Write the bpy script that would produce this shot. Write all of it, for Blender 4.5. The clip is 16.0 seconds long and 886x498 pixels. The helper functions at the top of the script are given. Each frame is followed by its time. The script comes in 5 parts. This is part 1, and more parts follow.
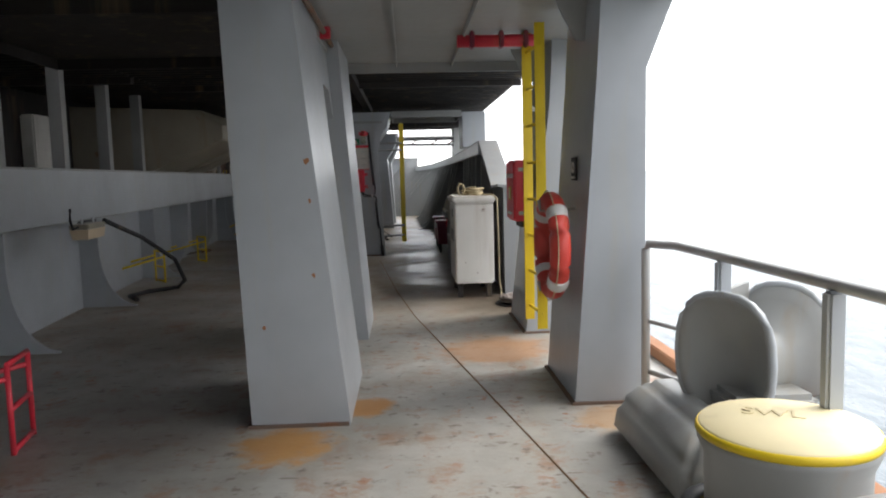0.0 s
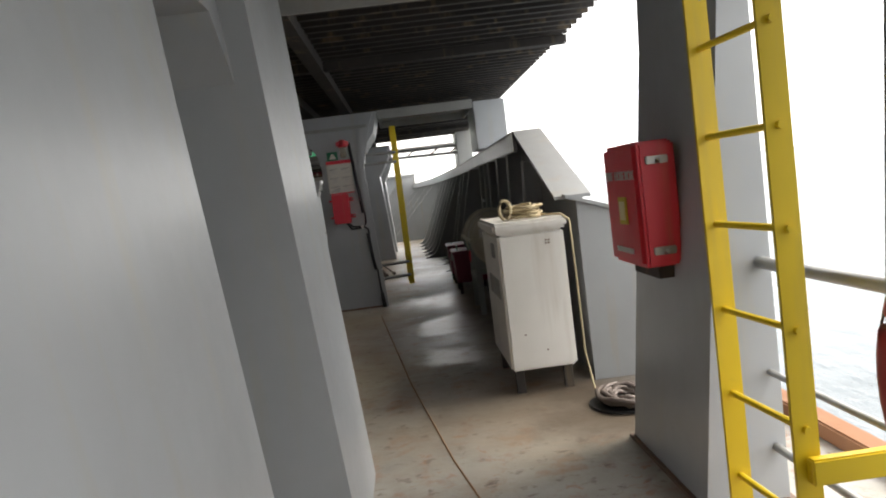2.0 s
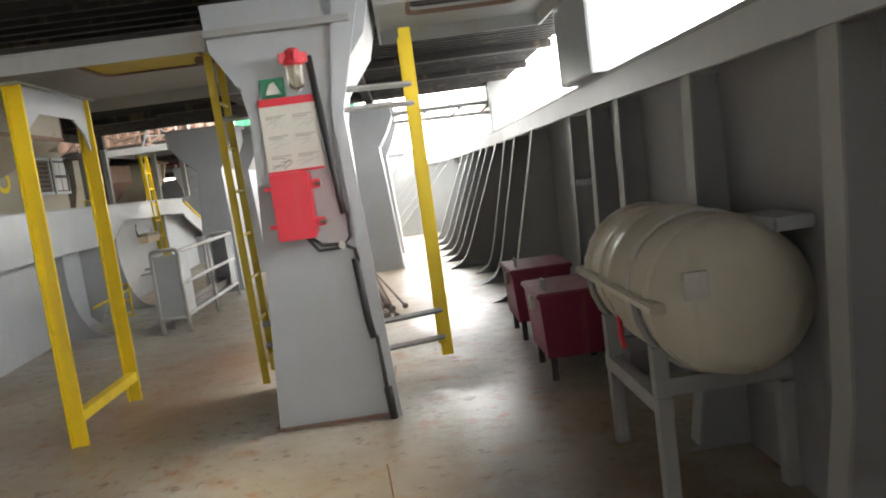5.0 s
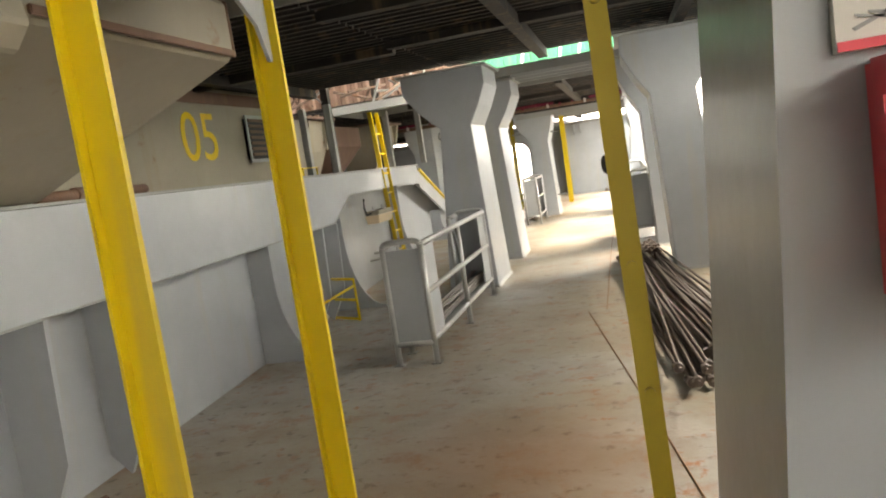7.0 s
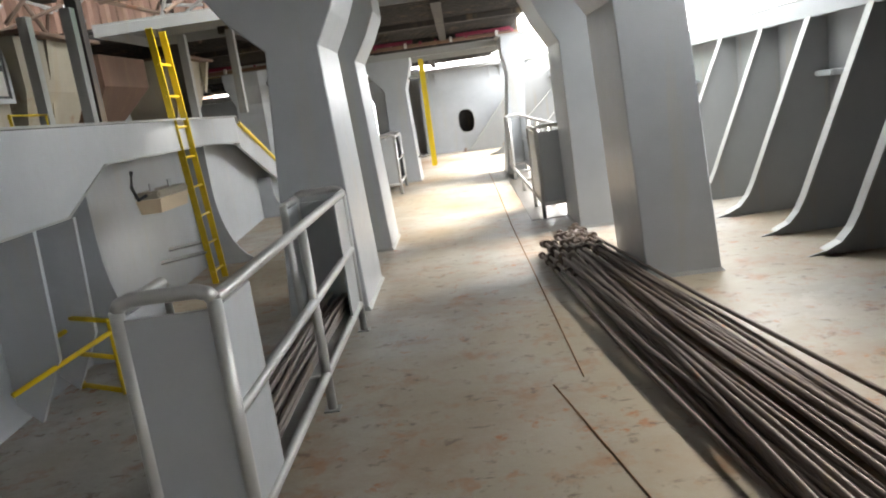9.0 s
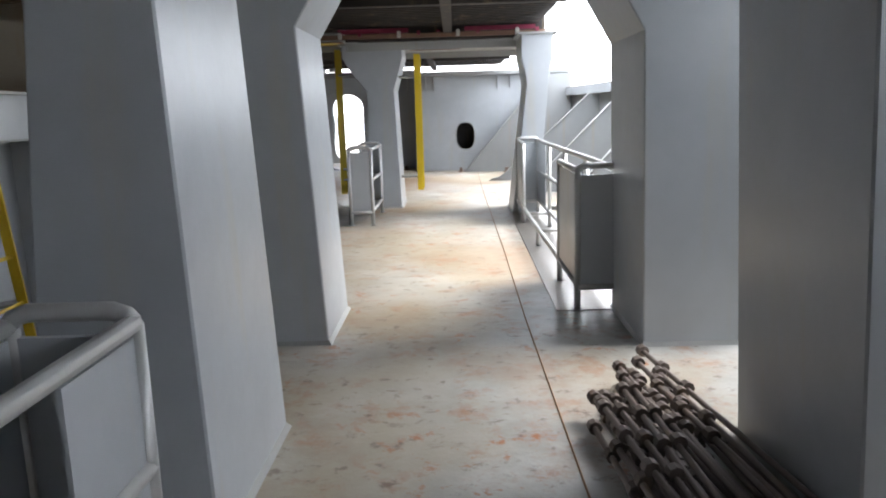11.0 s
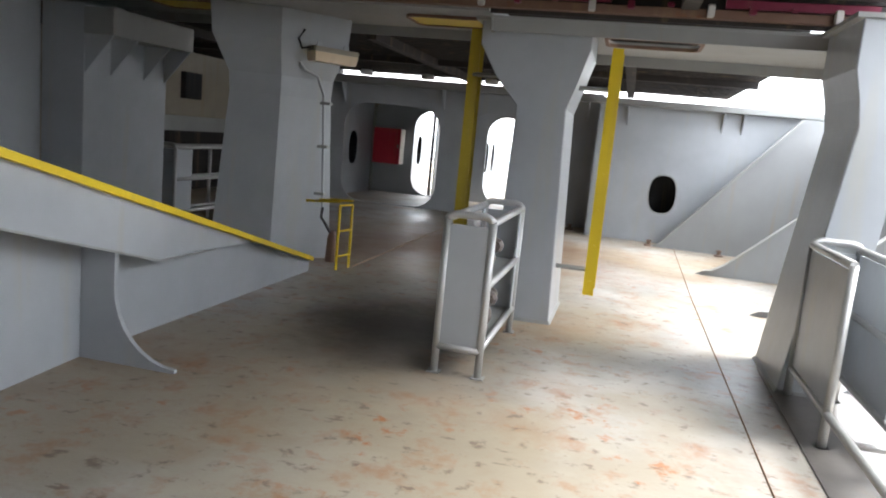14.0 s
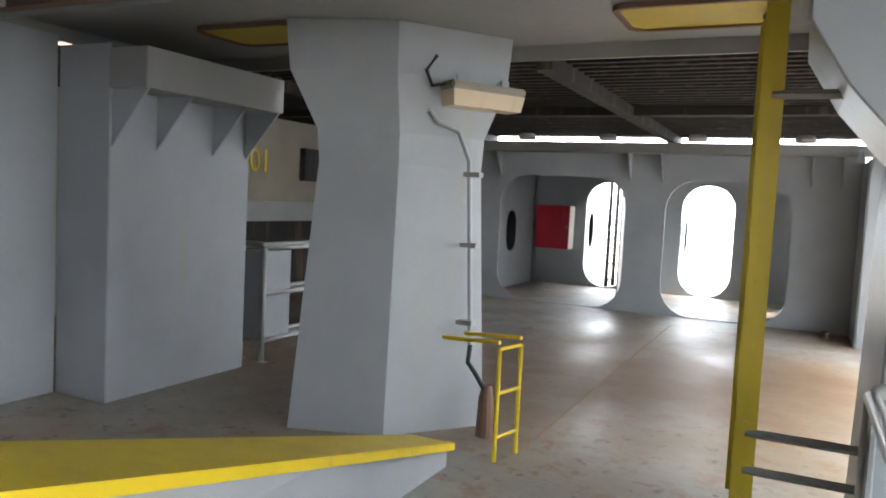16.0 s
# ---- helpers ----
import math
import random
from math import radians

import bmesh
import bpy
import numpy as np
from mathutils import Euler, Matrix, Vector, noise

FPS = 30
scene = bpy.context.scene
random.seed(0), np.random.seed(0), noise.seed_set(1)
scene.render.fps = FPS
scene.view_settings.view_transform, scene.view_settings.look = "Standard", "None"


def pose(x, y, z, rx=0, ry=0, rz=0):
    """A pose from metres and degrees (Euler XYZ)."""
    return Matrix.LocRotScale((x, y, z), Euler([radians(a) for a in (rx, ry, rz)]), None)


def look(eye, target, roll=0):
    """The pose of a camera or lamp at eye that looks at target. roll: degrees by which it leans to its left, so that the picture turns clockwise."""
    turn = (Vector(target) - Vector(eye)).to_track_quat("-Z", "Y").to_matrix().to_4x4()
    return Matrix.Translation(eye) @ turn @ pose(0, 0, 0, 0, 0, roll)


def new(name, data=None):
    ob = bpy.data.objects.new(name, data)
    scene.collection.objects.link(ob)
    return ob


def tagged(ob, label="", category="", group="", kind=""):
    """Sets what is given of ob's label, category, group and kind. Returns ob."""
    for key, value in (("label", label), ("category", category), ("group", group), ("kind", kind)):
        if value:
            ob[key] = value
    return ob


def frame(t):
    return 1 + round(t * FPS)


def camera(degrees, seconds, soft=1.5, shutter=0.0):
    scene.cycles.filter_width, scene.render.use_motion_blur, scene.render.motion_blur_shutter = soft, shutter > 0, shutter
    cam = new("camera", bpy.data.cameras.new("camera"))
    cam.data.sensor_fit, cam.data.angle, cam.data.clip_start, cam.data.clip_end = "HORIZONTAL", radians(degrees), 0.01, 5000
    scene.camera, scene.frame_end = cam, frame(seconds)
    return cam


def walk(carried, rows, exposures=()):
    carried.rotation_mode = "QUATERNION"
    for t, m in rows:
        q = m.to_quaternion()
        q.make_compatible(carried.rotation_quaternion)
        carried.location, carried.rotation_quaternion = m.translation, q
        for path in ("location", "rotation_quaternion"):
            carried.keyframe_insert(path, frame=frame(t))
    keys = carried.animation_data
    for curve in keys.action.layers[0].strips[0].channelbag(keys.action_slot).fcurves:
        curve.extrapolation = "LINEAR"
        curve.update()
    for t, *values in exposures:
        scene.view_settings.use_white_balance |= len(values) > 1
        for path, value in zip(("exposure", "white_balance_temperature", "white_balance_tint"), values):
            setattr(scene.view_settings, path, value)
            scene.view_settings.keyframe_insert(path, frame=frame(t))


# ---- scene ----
cam = camera(61.9, 16.0, 2.0)
PATH = [
    (0, (0.053, 0.739, 1.46), (0.146, 2.727, 1.26), -1.5),
    (0.5, (0.054, 1.673, 1.464), (0.215, 3.658, 1.285), -5.7),
    (1, (0.022, 2.584, 1.491), (0.145, 4.576, 1.354), -6.3),
    (1.5, (0.03, 3.526, 1.482), (0.137, 5.516, 1.319), -9.4),
    (2, (0.009, 4.395, 1.477), (0.098, 6.386, 1.317), -7.2),
    (2.5, (0.042, 5.318, 1.469), (0.163, 7.303, 1.251), -8.9),
    (3, (0.046, 6.205, 1.485), (0.148, 8.196, 1.32), -3.5),
    (3.2, (0.047, 6.55, 1.484), (0.161, 8.535, 1.264), -4.8),
    (5.3, (-0.253, 10.398, 1.487), (-0.204, 12.386, 1.278), -8.7),
    (5.5, (-0.325, 10.741, 1.504), (-0.396, 12.736, 1.369), -9.0),
    (6, (-0.605, 11.552, 1.512), (-0.92, 13.524, 1.405), -6.4),
    (6.5, (-0.967, 12.333, 1.478), (-1.39, 14.275, 1.259), -8.0),
    (7, (-1.28, 13.124, 1.505), (-1.782, 15.047, 1.287), -8.6),
    (7.5, (-1.534, 13.916, 1.505), (-1.938, 15.868, 1.344), -11.0),
    (8, (-1.734, 14.687, 1.495), (-2.053, 16.655, 1.339), -10.0),
    (8.5, (-1.917, 15.543, 1.448), (-2.074, 17.521, 1.201), -7.2),
    (9, (-2.062, 16.378, 1.448), (-2.147, 18.338, 1.058), -8.0),
    (9.2, (-2.09, 16.746, 1.443), (-2.052, 18.711, 1.072), -6.8),
    (11.3, (-2.072, 20.017, 1.442), (-2.119, 21.982, 1.073), -1.5),
    (11.5, (-2.042, 20.42, 1.44), (-2.069, 22.386, 1.073), -2.0),
    (12, (-2.046, 21.263, 1.468), (-2.052, 23.23, 1.109), 2.5),
    (12.5, (-2.031, 22.17, 1.444), (-2.294, 24.115, 1.062), 2.0),
    (13, (-2.146, 22.987, 1.446), (-2.497, 24.926, 1.107), 5.1),
    (13.5, (-2.229, 23.823, 1.478), (-2.657, 25.756, 1.198), 2.4),
    (14, (-2.426, 24.572, 1.471), (-2.881, 26.495, 1.164), 5.5),
    (14.5, (-2.684, 25.464, 1.469), (-3.359, 27.315, 1.122), 0.8),
    (15, (-3.02, 26.172, 1.483), (-3.771, 27.997, 1.155), 6.3),
    (15.5, (-3.331, 26.889, 1.502), (-4.214, 28.673, 1.308), 1.7),
    (16, (-3.671, 27.596, 1.507), (-4.538, 29.394, 1.37), 2.9),
]
walk(cam, [(t, look(eye, target, roll)) for t, eye, target, roll in PATH],
     [(0, 1.17, 6500, 10), (0.5, 1.1, 6600, 10), (1.5, 1.27, 6850, 10), (2.5, 1.42, 7000, 10), (3.2, 2.0, 6900, 10), (5.3, 3.55, 7100, 10), (6.5, 3.42, 7700, 8), (7.5, 3.55, 7900, 8), (8.2, 3.5, 7700, 8), (9.2, 3.15, 6600, 9), (11.3, 2.4, 6150, 10), (12.5, 2.05, 6050, 10), (13, 2.1, 6000, 10), (13.5, 1.95, 6100, 10), (14, 2.5, 6250, 10), (14.5, 2.7, 6250, 10), (15, 2.8, 6200, 10), (15.5, 3.2, 6200, 10), (16, 3.5, 6250, 9)])

# ---- world, sun, exposure ----
world = bpy.data.worlds.new("overcast_sky")
scene.world = world
world.use_nodes = True
wn, wl = world.node_tree.nodes, world.node_tree.links
wn.clear()
sky = wn.new("ShaderNodeTexSky")
sky.sky_type = "NISHITA"
sky.sun_disc = False
sky.sun_elevation, sky.sun_rotation = radians(50), radians(78)
sky.air_density, sky.dust_density, sky.ozone_density = 1.0, 2.0, 1.0
cloud = wn.new("ShaderNodeMix")
cloud.data_type = "RGBA"
cloud.inputs["Factor"].default_value = 0.9
background = wn.new("ShaderNodeBackground")
background.inputs["Strength"].default_value = 0.15
wout = wn.new("ShaderNodeOutputWorld")
wl.new(sky.outputs["Color"], cloud.inputs["A"])
cloud.inputs["B"].default_value = (8.0, 8.1, 8.3, 1)
wl.new(cloud.outputs["Result"], background.inputs["Color"])
wl.new(background.outputs["Background"], wout.inputs["Surface"])

sun_data = bpy.data.lights.new("sun", "SUN")
sun_data.energy, sun_data.angle, sun_data.color = 1.5, radians(30), (1.0, 0.96, 0.9)
sun = new("sun", sun_data)
sun.matrix_world = look((32, 27, 40), (0, 20, 0))

# ---- materials ----
def nodes_of(name):
    m = bpy.data.materials.new(name)
    m.use_nodes = True
    return m, m.node_tree.nodes, m.node_tree.links, m.node_tree.nodes["Principled BSDF"]


def noise_node(n, l, vec, scale, detail=5.0, rough=0.6):
    t = n.new("ShaderNodeTexNoise")
    t.inputs["Scale"].default_value, t.inputs["Detail"].default_value, t.inputs["Roughness"].default_value = scale, detail, rough
    l.new(vec, t.inputs["Vector"])
    return t.outputs["Fac"]


def ramp(n, l, fac, a, b, ca=0.0, cb=1.0):
    r = n.new("ShaderNodeMapRange")
    r.inputs["From Min"].default_value, r.inputs["From Max"].default_value = a, b
    r.inputs["To Min"].default_value, r.inputs["To Max"].default_value = ca, cb
    l.new(fac, r.inputs["Value"])
    return r.outputs["Result"]


def mixed(n, l, fac, a, b):
    m = n.new("ShaderNodeMix")
    m.data_type = "RGBA"
    for key, v in (("Factor", fac), ("A", a), ("B", b)):
        sock = m.inputs[key]
        if isinstance(v, bpy.types.NodeSocket):
            l.new(v, sock)
        else:
            sock.default_value = (*v, 1) if isinstance(v, tuple) else v
    return m.outputs["Result"]


def bumped(n, l, bsdf, height, strength, dist=0.01):
    b = n.new("ShaderNodeBump")
    b.inputs["Strength"].default_value, b.inputs["Distance"].default_value = strength, dist
    l.new(height, b.inputs["Height"])
    l.new(b.outputs["Normal"], bsdf.inputs["Normal"])


def paint(name, color, rough=0.45, rust=0.0, stain=(0.33, 0.24, 0.12), rust_color=(0.24, 0.09, 0.03), metal=0.0, vary=0.12, fine=18.0, dents=0.25):
    """Painted or bare steel: slow tone changes, streaks down the face, specks and rust."""
    m, n, l, p = nodes_of(name)
    tc = n.new("ShaderNodeTexCoord").outputs["Object"]
    streak = n.new("ShaderNodeMapping")
    streak.inputs["Scale"].default_value = (6.0, 6.0, 0.5)
    l.new(tc, streak.inputs["Vector"])
    slow = noise_node(n, l, tc, 0.9, 4)
    speck = noise_node(n, l, tc, fine, 6)
    run = noise_node(n, l, streak.outputs["Vector"], 1.1, 4)
    dark = tuple(c * (1 - vary) for c in color)
    light = tuple(min(1, c * (1 + vary)) for c in color)
    c = mixed(n, l, ramp(n, l, slow, 0.3, 0.7), dark, light)
    c = mixed(n, l, ramp(n, l, run, 0.56, 0.78, 0, 0.3 + 0.5 * rust), c, stain)
    c = mixed(n, l, ramp(n, l, speck, 0.66, 0.76, 0, 0.05 + rust), c, tuple(x * 0.55 for x in color))
    if rust:
        blot = noise_node(n, l, tc, 2.6, 8, 0.7)
        c = mixed(n, l, ramp(n, l, blot, 0.70 - 0.25 * rust, 0.80 - 0.2 * rust), c, rust_color)
    l.new(c, p.inputs["Base Color"])
    l.new(ramp(n, l, speck, 0.2, 0.8, rough - 0.03, rough + 0.07), p.inputs["Roughness"])
    p.inputs["Metallic"].default_value = metal
    bumped(n, l, p, noise_node(n, l, tc, 3.5, 3), dents, 0.012)
    return m


def deck_paint():
    m, n, l, p = nodes_of("deck_paint")
    tc = n.new("ShaderNodeTexCoord").outputs["Object"]
    big, mid, fine = noise_node(n, l, tc, 0.35, 4), noise_node(n, l, tc, 1.7, 7, 0.62), noise_node(n, l, tc, 9.0, 6, 0.65)
    patch = noise_node(n, l, tc, 0.8, 6, 0.7)
    sep = n.new("ShaderNodeSeparateXYZ")
    l.new(tc, sep.inputs["Vector"])
    c = mixed(n, l, ramp(n, l, mid, 0.38, 0.62), (0.32, 0.32, 0.305), (0.455, 0.455, 0.435))
    tan = n.new("ShaderNodeMath")
    tan.operation = "MULTIPLY"
    l.new(ramp(n, l, big, 0.36, 0.56), tan.inputs[0])
    l.new(ramp(n, l, sep.outputs["Y"], 6, 11, 0.2, 0.82), tan.inputs[1])
    c = mixed(n, l, tan.outputs["Value"], c, (0.33, 0.275, 0.19))
    c = mixed(n, l, ramp(n, l, patch, 0.50, 0.72, 0, 0.65), c, (0.27, 0.165, 0.085))
    spots = noise_node(n, l, tc, 3.3, 9, 0.72)
    c = mixed(n, l, ramp(n, l, spots, 0.53, 0.68, 0, 0.75), c, (0.31, 0.145, 0.06))
    fleck = n.new("ShaderNodeMath")
    fleck.operation = "MULTIPLY"
    l.new(ramp(n, l, noise_node(n, l, tc, 6.5, 7, 0.7), 0.57, 0.64), fleck.inputs[0])
    l.new(ramp(n, l, noise_node(n, l, tc, 1.1, 3), 0.42, 0.62), fleck.inputs[1])
    c = mixed(n, l, fleck.outputs["Value"], c, (0.34, 0.13, 0.04))
    scratch = n.new("ShaderNodeMapping")
    scratch.inputs["Scale"].default_value = (5.0, 16.0, 1.0)
    scratch.inputs["Rotation"].default_value = (0, 0, 0.25)
    l.new(tc, scratch.inputs["Vector"])
    chips = noise_node(n, l, scratch.outputs["Vector"], 1.0, 5, 0.6)
    c = mixed(n, l, ramp(n, l, chips, 0.64, 0.69, 0, 0.65), c, (0.13, 0.09, 0.065))
    c = mixed(n, l, ramp(n, l, fine, 0.58, 0.67, 0, 0.7), c, (0.12, 0.085, 0.06))
    # rust run-off at the feet of columns, wet dirt; patch (1.6, 9.0) is painted shade
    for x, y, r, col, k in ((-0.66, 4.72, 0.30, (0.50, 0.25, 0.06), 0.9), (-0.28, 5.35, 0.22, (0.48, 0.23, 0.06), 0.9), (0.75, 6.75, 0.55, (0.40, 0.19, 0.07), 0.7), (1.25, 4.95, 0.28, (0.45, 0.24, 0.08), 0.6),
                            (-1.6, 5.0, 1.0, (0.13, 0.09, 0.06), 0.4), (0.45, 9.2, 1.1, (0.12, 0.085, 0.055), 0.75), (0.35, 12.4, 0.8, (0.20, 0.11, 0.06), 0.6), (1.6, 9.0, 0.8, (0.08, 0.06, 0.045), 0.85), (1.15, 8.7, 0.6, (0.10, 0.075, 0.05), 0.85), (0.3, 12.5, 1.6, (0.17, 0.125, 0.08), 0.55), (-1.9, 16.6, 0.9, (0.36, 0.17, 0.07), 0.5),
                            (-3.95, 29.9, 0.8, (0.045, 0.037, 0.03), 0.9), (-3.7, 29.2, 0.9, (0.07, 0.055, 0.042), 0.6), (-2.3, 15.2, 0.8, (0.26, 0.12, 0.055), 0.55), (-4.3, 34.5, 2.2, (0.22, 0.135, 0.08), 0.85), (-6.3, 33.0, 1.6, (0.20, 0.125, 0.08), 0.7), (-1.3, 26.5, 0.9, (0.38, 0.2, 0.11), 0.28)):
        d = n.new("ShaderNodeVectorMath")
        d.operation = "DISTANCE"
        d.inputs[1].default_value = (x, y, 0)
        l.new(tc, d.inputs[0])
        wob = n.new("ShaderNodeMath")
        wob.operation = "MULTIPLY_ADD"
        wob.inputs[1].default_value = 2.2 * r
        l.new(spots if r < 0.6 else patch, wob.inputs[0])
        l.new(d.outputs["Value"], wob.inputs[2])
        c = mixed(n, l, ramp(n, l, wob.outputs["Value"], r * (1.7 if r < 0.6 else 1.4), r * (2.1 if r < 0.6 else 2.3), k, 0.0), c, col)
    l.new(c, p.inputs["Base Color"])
    wet = noise_node(n, l, tc, 0.55, 5, 0.6)
    rough = ramp(n, l, wet, 0.40, 0.62, 0.58, 0.36)
    # standing water
    for x, y, r in ((0.15, 20.4, 0.55), (0.55, 17.6, 0.8), (0.3, 18.9, 0.5), (0.3, 12.4, 0.95), (0.25, 14.3, 0.8), (0.3, 10.8, 0.5)):
        d = n.new("ShaderNodeVectorMath")
        d.operation = "DISTANCE"
        d.inputs[1].default_value = (x, y, 0)
        l.new(tc, d.inputs[0])
        wob = n.new("ShaderNodeMath")
        wob.operation = "MULTIPLY_ADD"
        wob.inputs[1].default_value = 3.4 * r
        l.new(spots, wob.inputs[0])
        l.new(d.outputs["Value"], wob.inputs[2])
        pool = n.new("ShaderNodeMix")
        l.new(ramp(n, l, wob.outputs["Value"], r * 2.1, r * 2.35, 1.0, 0.0), pool.inputs["Factor"])
        l.new(rough, pool.inputs["A"])
        pool.inputs["B"].default_value = 0.32
        rough = pool.outputs["Result"]
    l.new(rough, p.inputs["Roughness"])
    bumped(n, l, p, mixed(n, l, 0.45, mid, fine), 0.6, 0.014)
    return m


def sea_water():
    m, n, l, p = nodes_of("sea_water")
    tc = n.new("ShaderNodeTexCoord").outputs["Object"]
    mp = n.new("ShaderNodeMapping")
    mp.inputs["Scale"].default_value = (0.5, 0.22, 1)
    l.new(tc, mp.inputs["Vector"])
    w = noise_node(n, l, mp.outputs["Vector"], 1.0, 6, 0.6)
    l.new(mixed(n, l, ramp(n, l, w, 0.3, 0.7), (0.10, 0.125, 0.14), (0.17, 0.20, 0.22)), p.inputs["Base Color"])
    p.inputs["Roughness"].default_value = 0.25
    p.inputs["Specular IOR Level"].default_value = 0.45
    bumped(n, l, p, w, 0.8, 0.5)
    return m


GREY = paint("grey_paint", (0.41, 0.432, 0.455), 0.32, stain=(0.46, 0.40, 0.24))
GREY_DULL = paint("dull_grey_paint", (0.33, 0.335, 0.325), 0.45, rust=0.12)
BULWARK = paint("bulwark_grey_paint", (0.265, 0.272, 0.275), 0.45, rust=0.08)
CREAM = paint("stained_cream_paint", (0.35, 0.315, 0.245), 0.55, rust=0.3)
RUSTY = paint("rusty_steel", (0.19, 0.13, 0.10), 0.75, rust=0.6, vary=0.3)
# near-black steel; also painted on enclosed spaces to stand in for shade
DARK = paint("dark_steel_and_shade", (0.032, 0.027, 0.025), 0.7, rust=0.25, rust_color=(0.06, 0.028, 0.018), vary=0.3)
BLACK = paint("black_rubber_and_shade", (0.025, 0.025, 0.027), 0.5)
YELLOW = paint("yellow_paint", (0.78, 0.56, 0.015), 0.45, rust=0.12)
OLD_YELLOW = paint("dull_yellow_paint", (0.58, 0.43, 0.03), 0.5, rust=0.2)
PALE_YELLOW = paint("pale_yellow_paint", (0.78, 0.68, 0.42), 0.55, rust=0.08)
RED = paint("red_paint", (0.66, 0.035, 0.06), 0.4, rust=0.05)
DARK_RED = paint("dark_red_paint", (0.20, 0.018, 0.05), 0.45, rust=0.1)
ORANGE = paint("orange_plastic", (0.55, 0.05, 0.035), 0.42)
OLD_WHITE = paint("dirty_white_board", (0.62, 0.60, 0.54), 0.5, rust=0.1)
WHITE = paint("white_paint", (0.78, 0.76, 0.71), 0.4, rust=0.05)
PALE = paint("pale_raft_shell", (0.57, 0.53, 0.43), 0.4, rust=0.2, rust_color=(0.22, 0.16, 0.10))
TAPE = paint("pale_tape", (0.62, 0.60, 0.57), 0.5)
ROPE = paint("rope_fibre", (0.46, 0.38, 0.24), 0.85, fine=60)
STEEL = paint("bare_steel", (0.34, 0.32, 0.30), 0.35, rust=0.2, metal=0.8)
GALV = paint("silver_painted_pipe", (0.50, 0.50, 0.49), 0.35, rust=0.06, metal=0.35)
WORN = paint("worn_steel_bars", (0.17, 0.14, 0.125), 0.5, rust=0.3, metal=0.3)
GREEN = paint("green_paint", (0.03, 0.28, 0.13), 0.5)
SIGN_GREEN = paint("sign_green", (0.03, 0.22, 0.12), 0.5)
PINK = paint("faded_container_paint", (0.42, 0.27, 0.21), 0.6, rust=0.25)
BROWN = paint("rusty_brown_steel", (0.20, 0.12, 0.085), 0.7, rust=0.4)
SEAM_RUST = paint("rusty_seam", (0.30, 0.18, 0.10), 0.7, rust=0.3)
RUST_EDGE = paint("orange_rust_paint", (0.33, 0.15, 0.07), 0.7, rust=0.3)
LAMPGLASS = paint("yellowed_diffuser", (0.72, 0.58, 0.40), 0.35)
OLD_CAP_INK = paint("faded_cap_ink", (0.69, 0.59, 0.35), 0.6)
INK = paint("black_ink", (0.03, 0.03, 0.03), 0.6)
PALEINK = paint("pale_grey_ink", (0.52, 0.51, 0.49), 0.6)
GREYINK = paint("grey_ink", (0.30, 0.30, 0.29), 0.6)
DECK = deck_paint()
SEA = sea_water()
GLASS, gn, gl, gp = nodes_of("lamp_glass")
gp.inputs["Base Color"].default_value, gp.inputs["Roughness"].default_value = (0.9, 0.86, 0.7, 1), 0.08
gp.inputs["Transmission Weight"].default_value = 0.9

# ---- mesh helpers ----
BASE = {}


def thing(name, at, label, category, group="", kind=""):
    ob = new(name)
    ob.empty_display_size = 0.1
    ob.location = at
    BASE[ob.name] = Vector(at)
    return tagged(ob, label, category, group, kind)


def part(name, bm, material, parent=None, label="", kind="", category="", smooth=False):
    base = BASE[parent.name] if parent else Vector((0, 0, 0))
    bmesh.ops.recalc_face_normals(bm, faces=bm.faces[:])
    if base.length:
        bmesh.ops.translate(bm, verts=bm.verts[:], vec=-base)
    me = bpy.data.meshes.new(name)
    bm.to_mesh(me)
    bm.free()
    me.materials.append(material)
    if smooth:
        for f in me.polygons:
            f.use_smooth = len(f.vertices) <= 4
    ob = new(name, me)
    if parent:
        ob.parent = parent
    BASE[ob.name] = base
    return tagged(ob, label, category, "", kind)


def box(x0, x1, y0, y1, z0, z1, bevel=0.0, bm=None):
    own = bm is None
    b = bmesh.new()
    bmesh.ops.create_cube(b, size=1, matrix=Matrix.Translation(((x0 + x1) / 2, (y0 + y1) / 2, (z0 + z1) / 2)) @ Matrix.Diagonal((abs(x1 - x0), abs(y1 - y0), abs(z1 - z0), 1)))
    if bevel:
        bmesh.ops.bevel(b, geom=b.edges[:], offset=bevel, segments=2, affect="EDGES")
    return b if own else merge(bm, b)


def merge(a, b):
    me = bpy.data.meshes.new("join")
    b.to_mesh(me)
    b.free()
    a.from_mesh(me)
    bpy.data.meshes.remove(me)
    return a


def prism(points, axis, lo, hi, bevel=0.0):
    """A flat outline pulled along an axis. points: (x, z) for 'y', (y, z) for 'x', (x, y) for 'z'."""
    def at(p, v):
        return {"y": (p[0], v, p[1]), "x": (v, p[0], p[1]), "z": (p[0], p[1], v)}[axis]
    b = bmesh.new()
    f = b.faces.new([b.verts.new(at(p, lo)) for p in points])
    g = bmesh.ops.extrude_face_region(b, geom=[f])
    step = Vector(at((0, 0), hi)) - Vector(at((0, 0), lo))
    bmesh.ops.translate(b, verts=[v for v in g["geom"] if isinstance(v, bmesh.types.BMVert)], vec=step)
    if bevel:
        bmesh.ops.bevel(b, geom=b.edges[:], offset=bevel, segments=1, affect="EDGES")
    return b


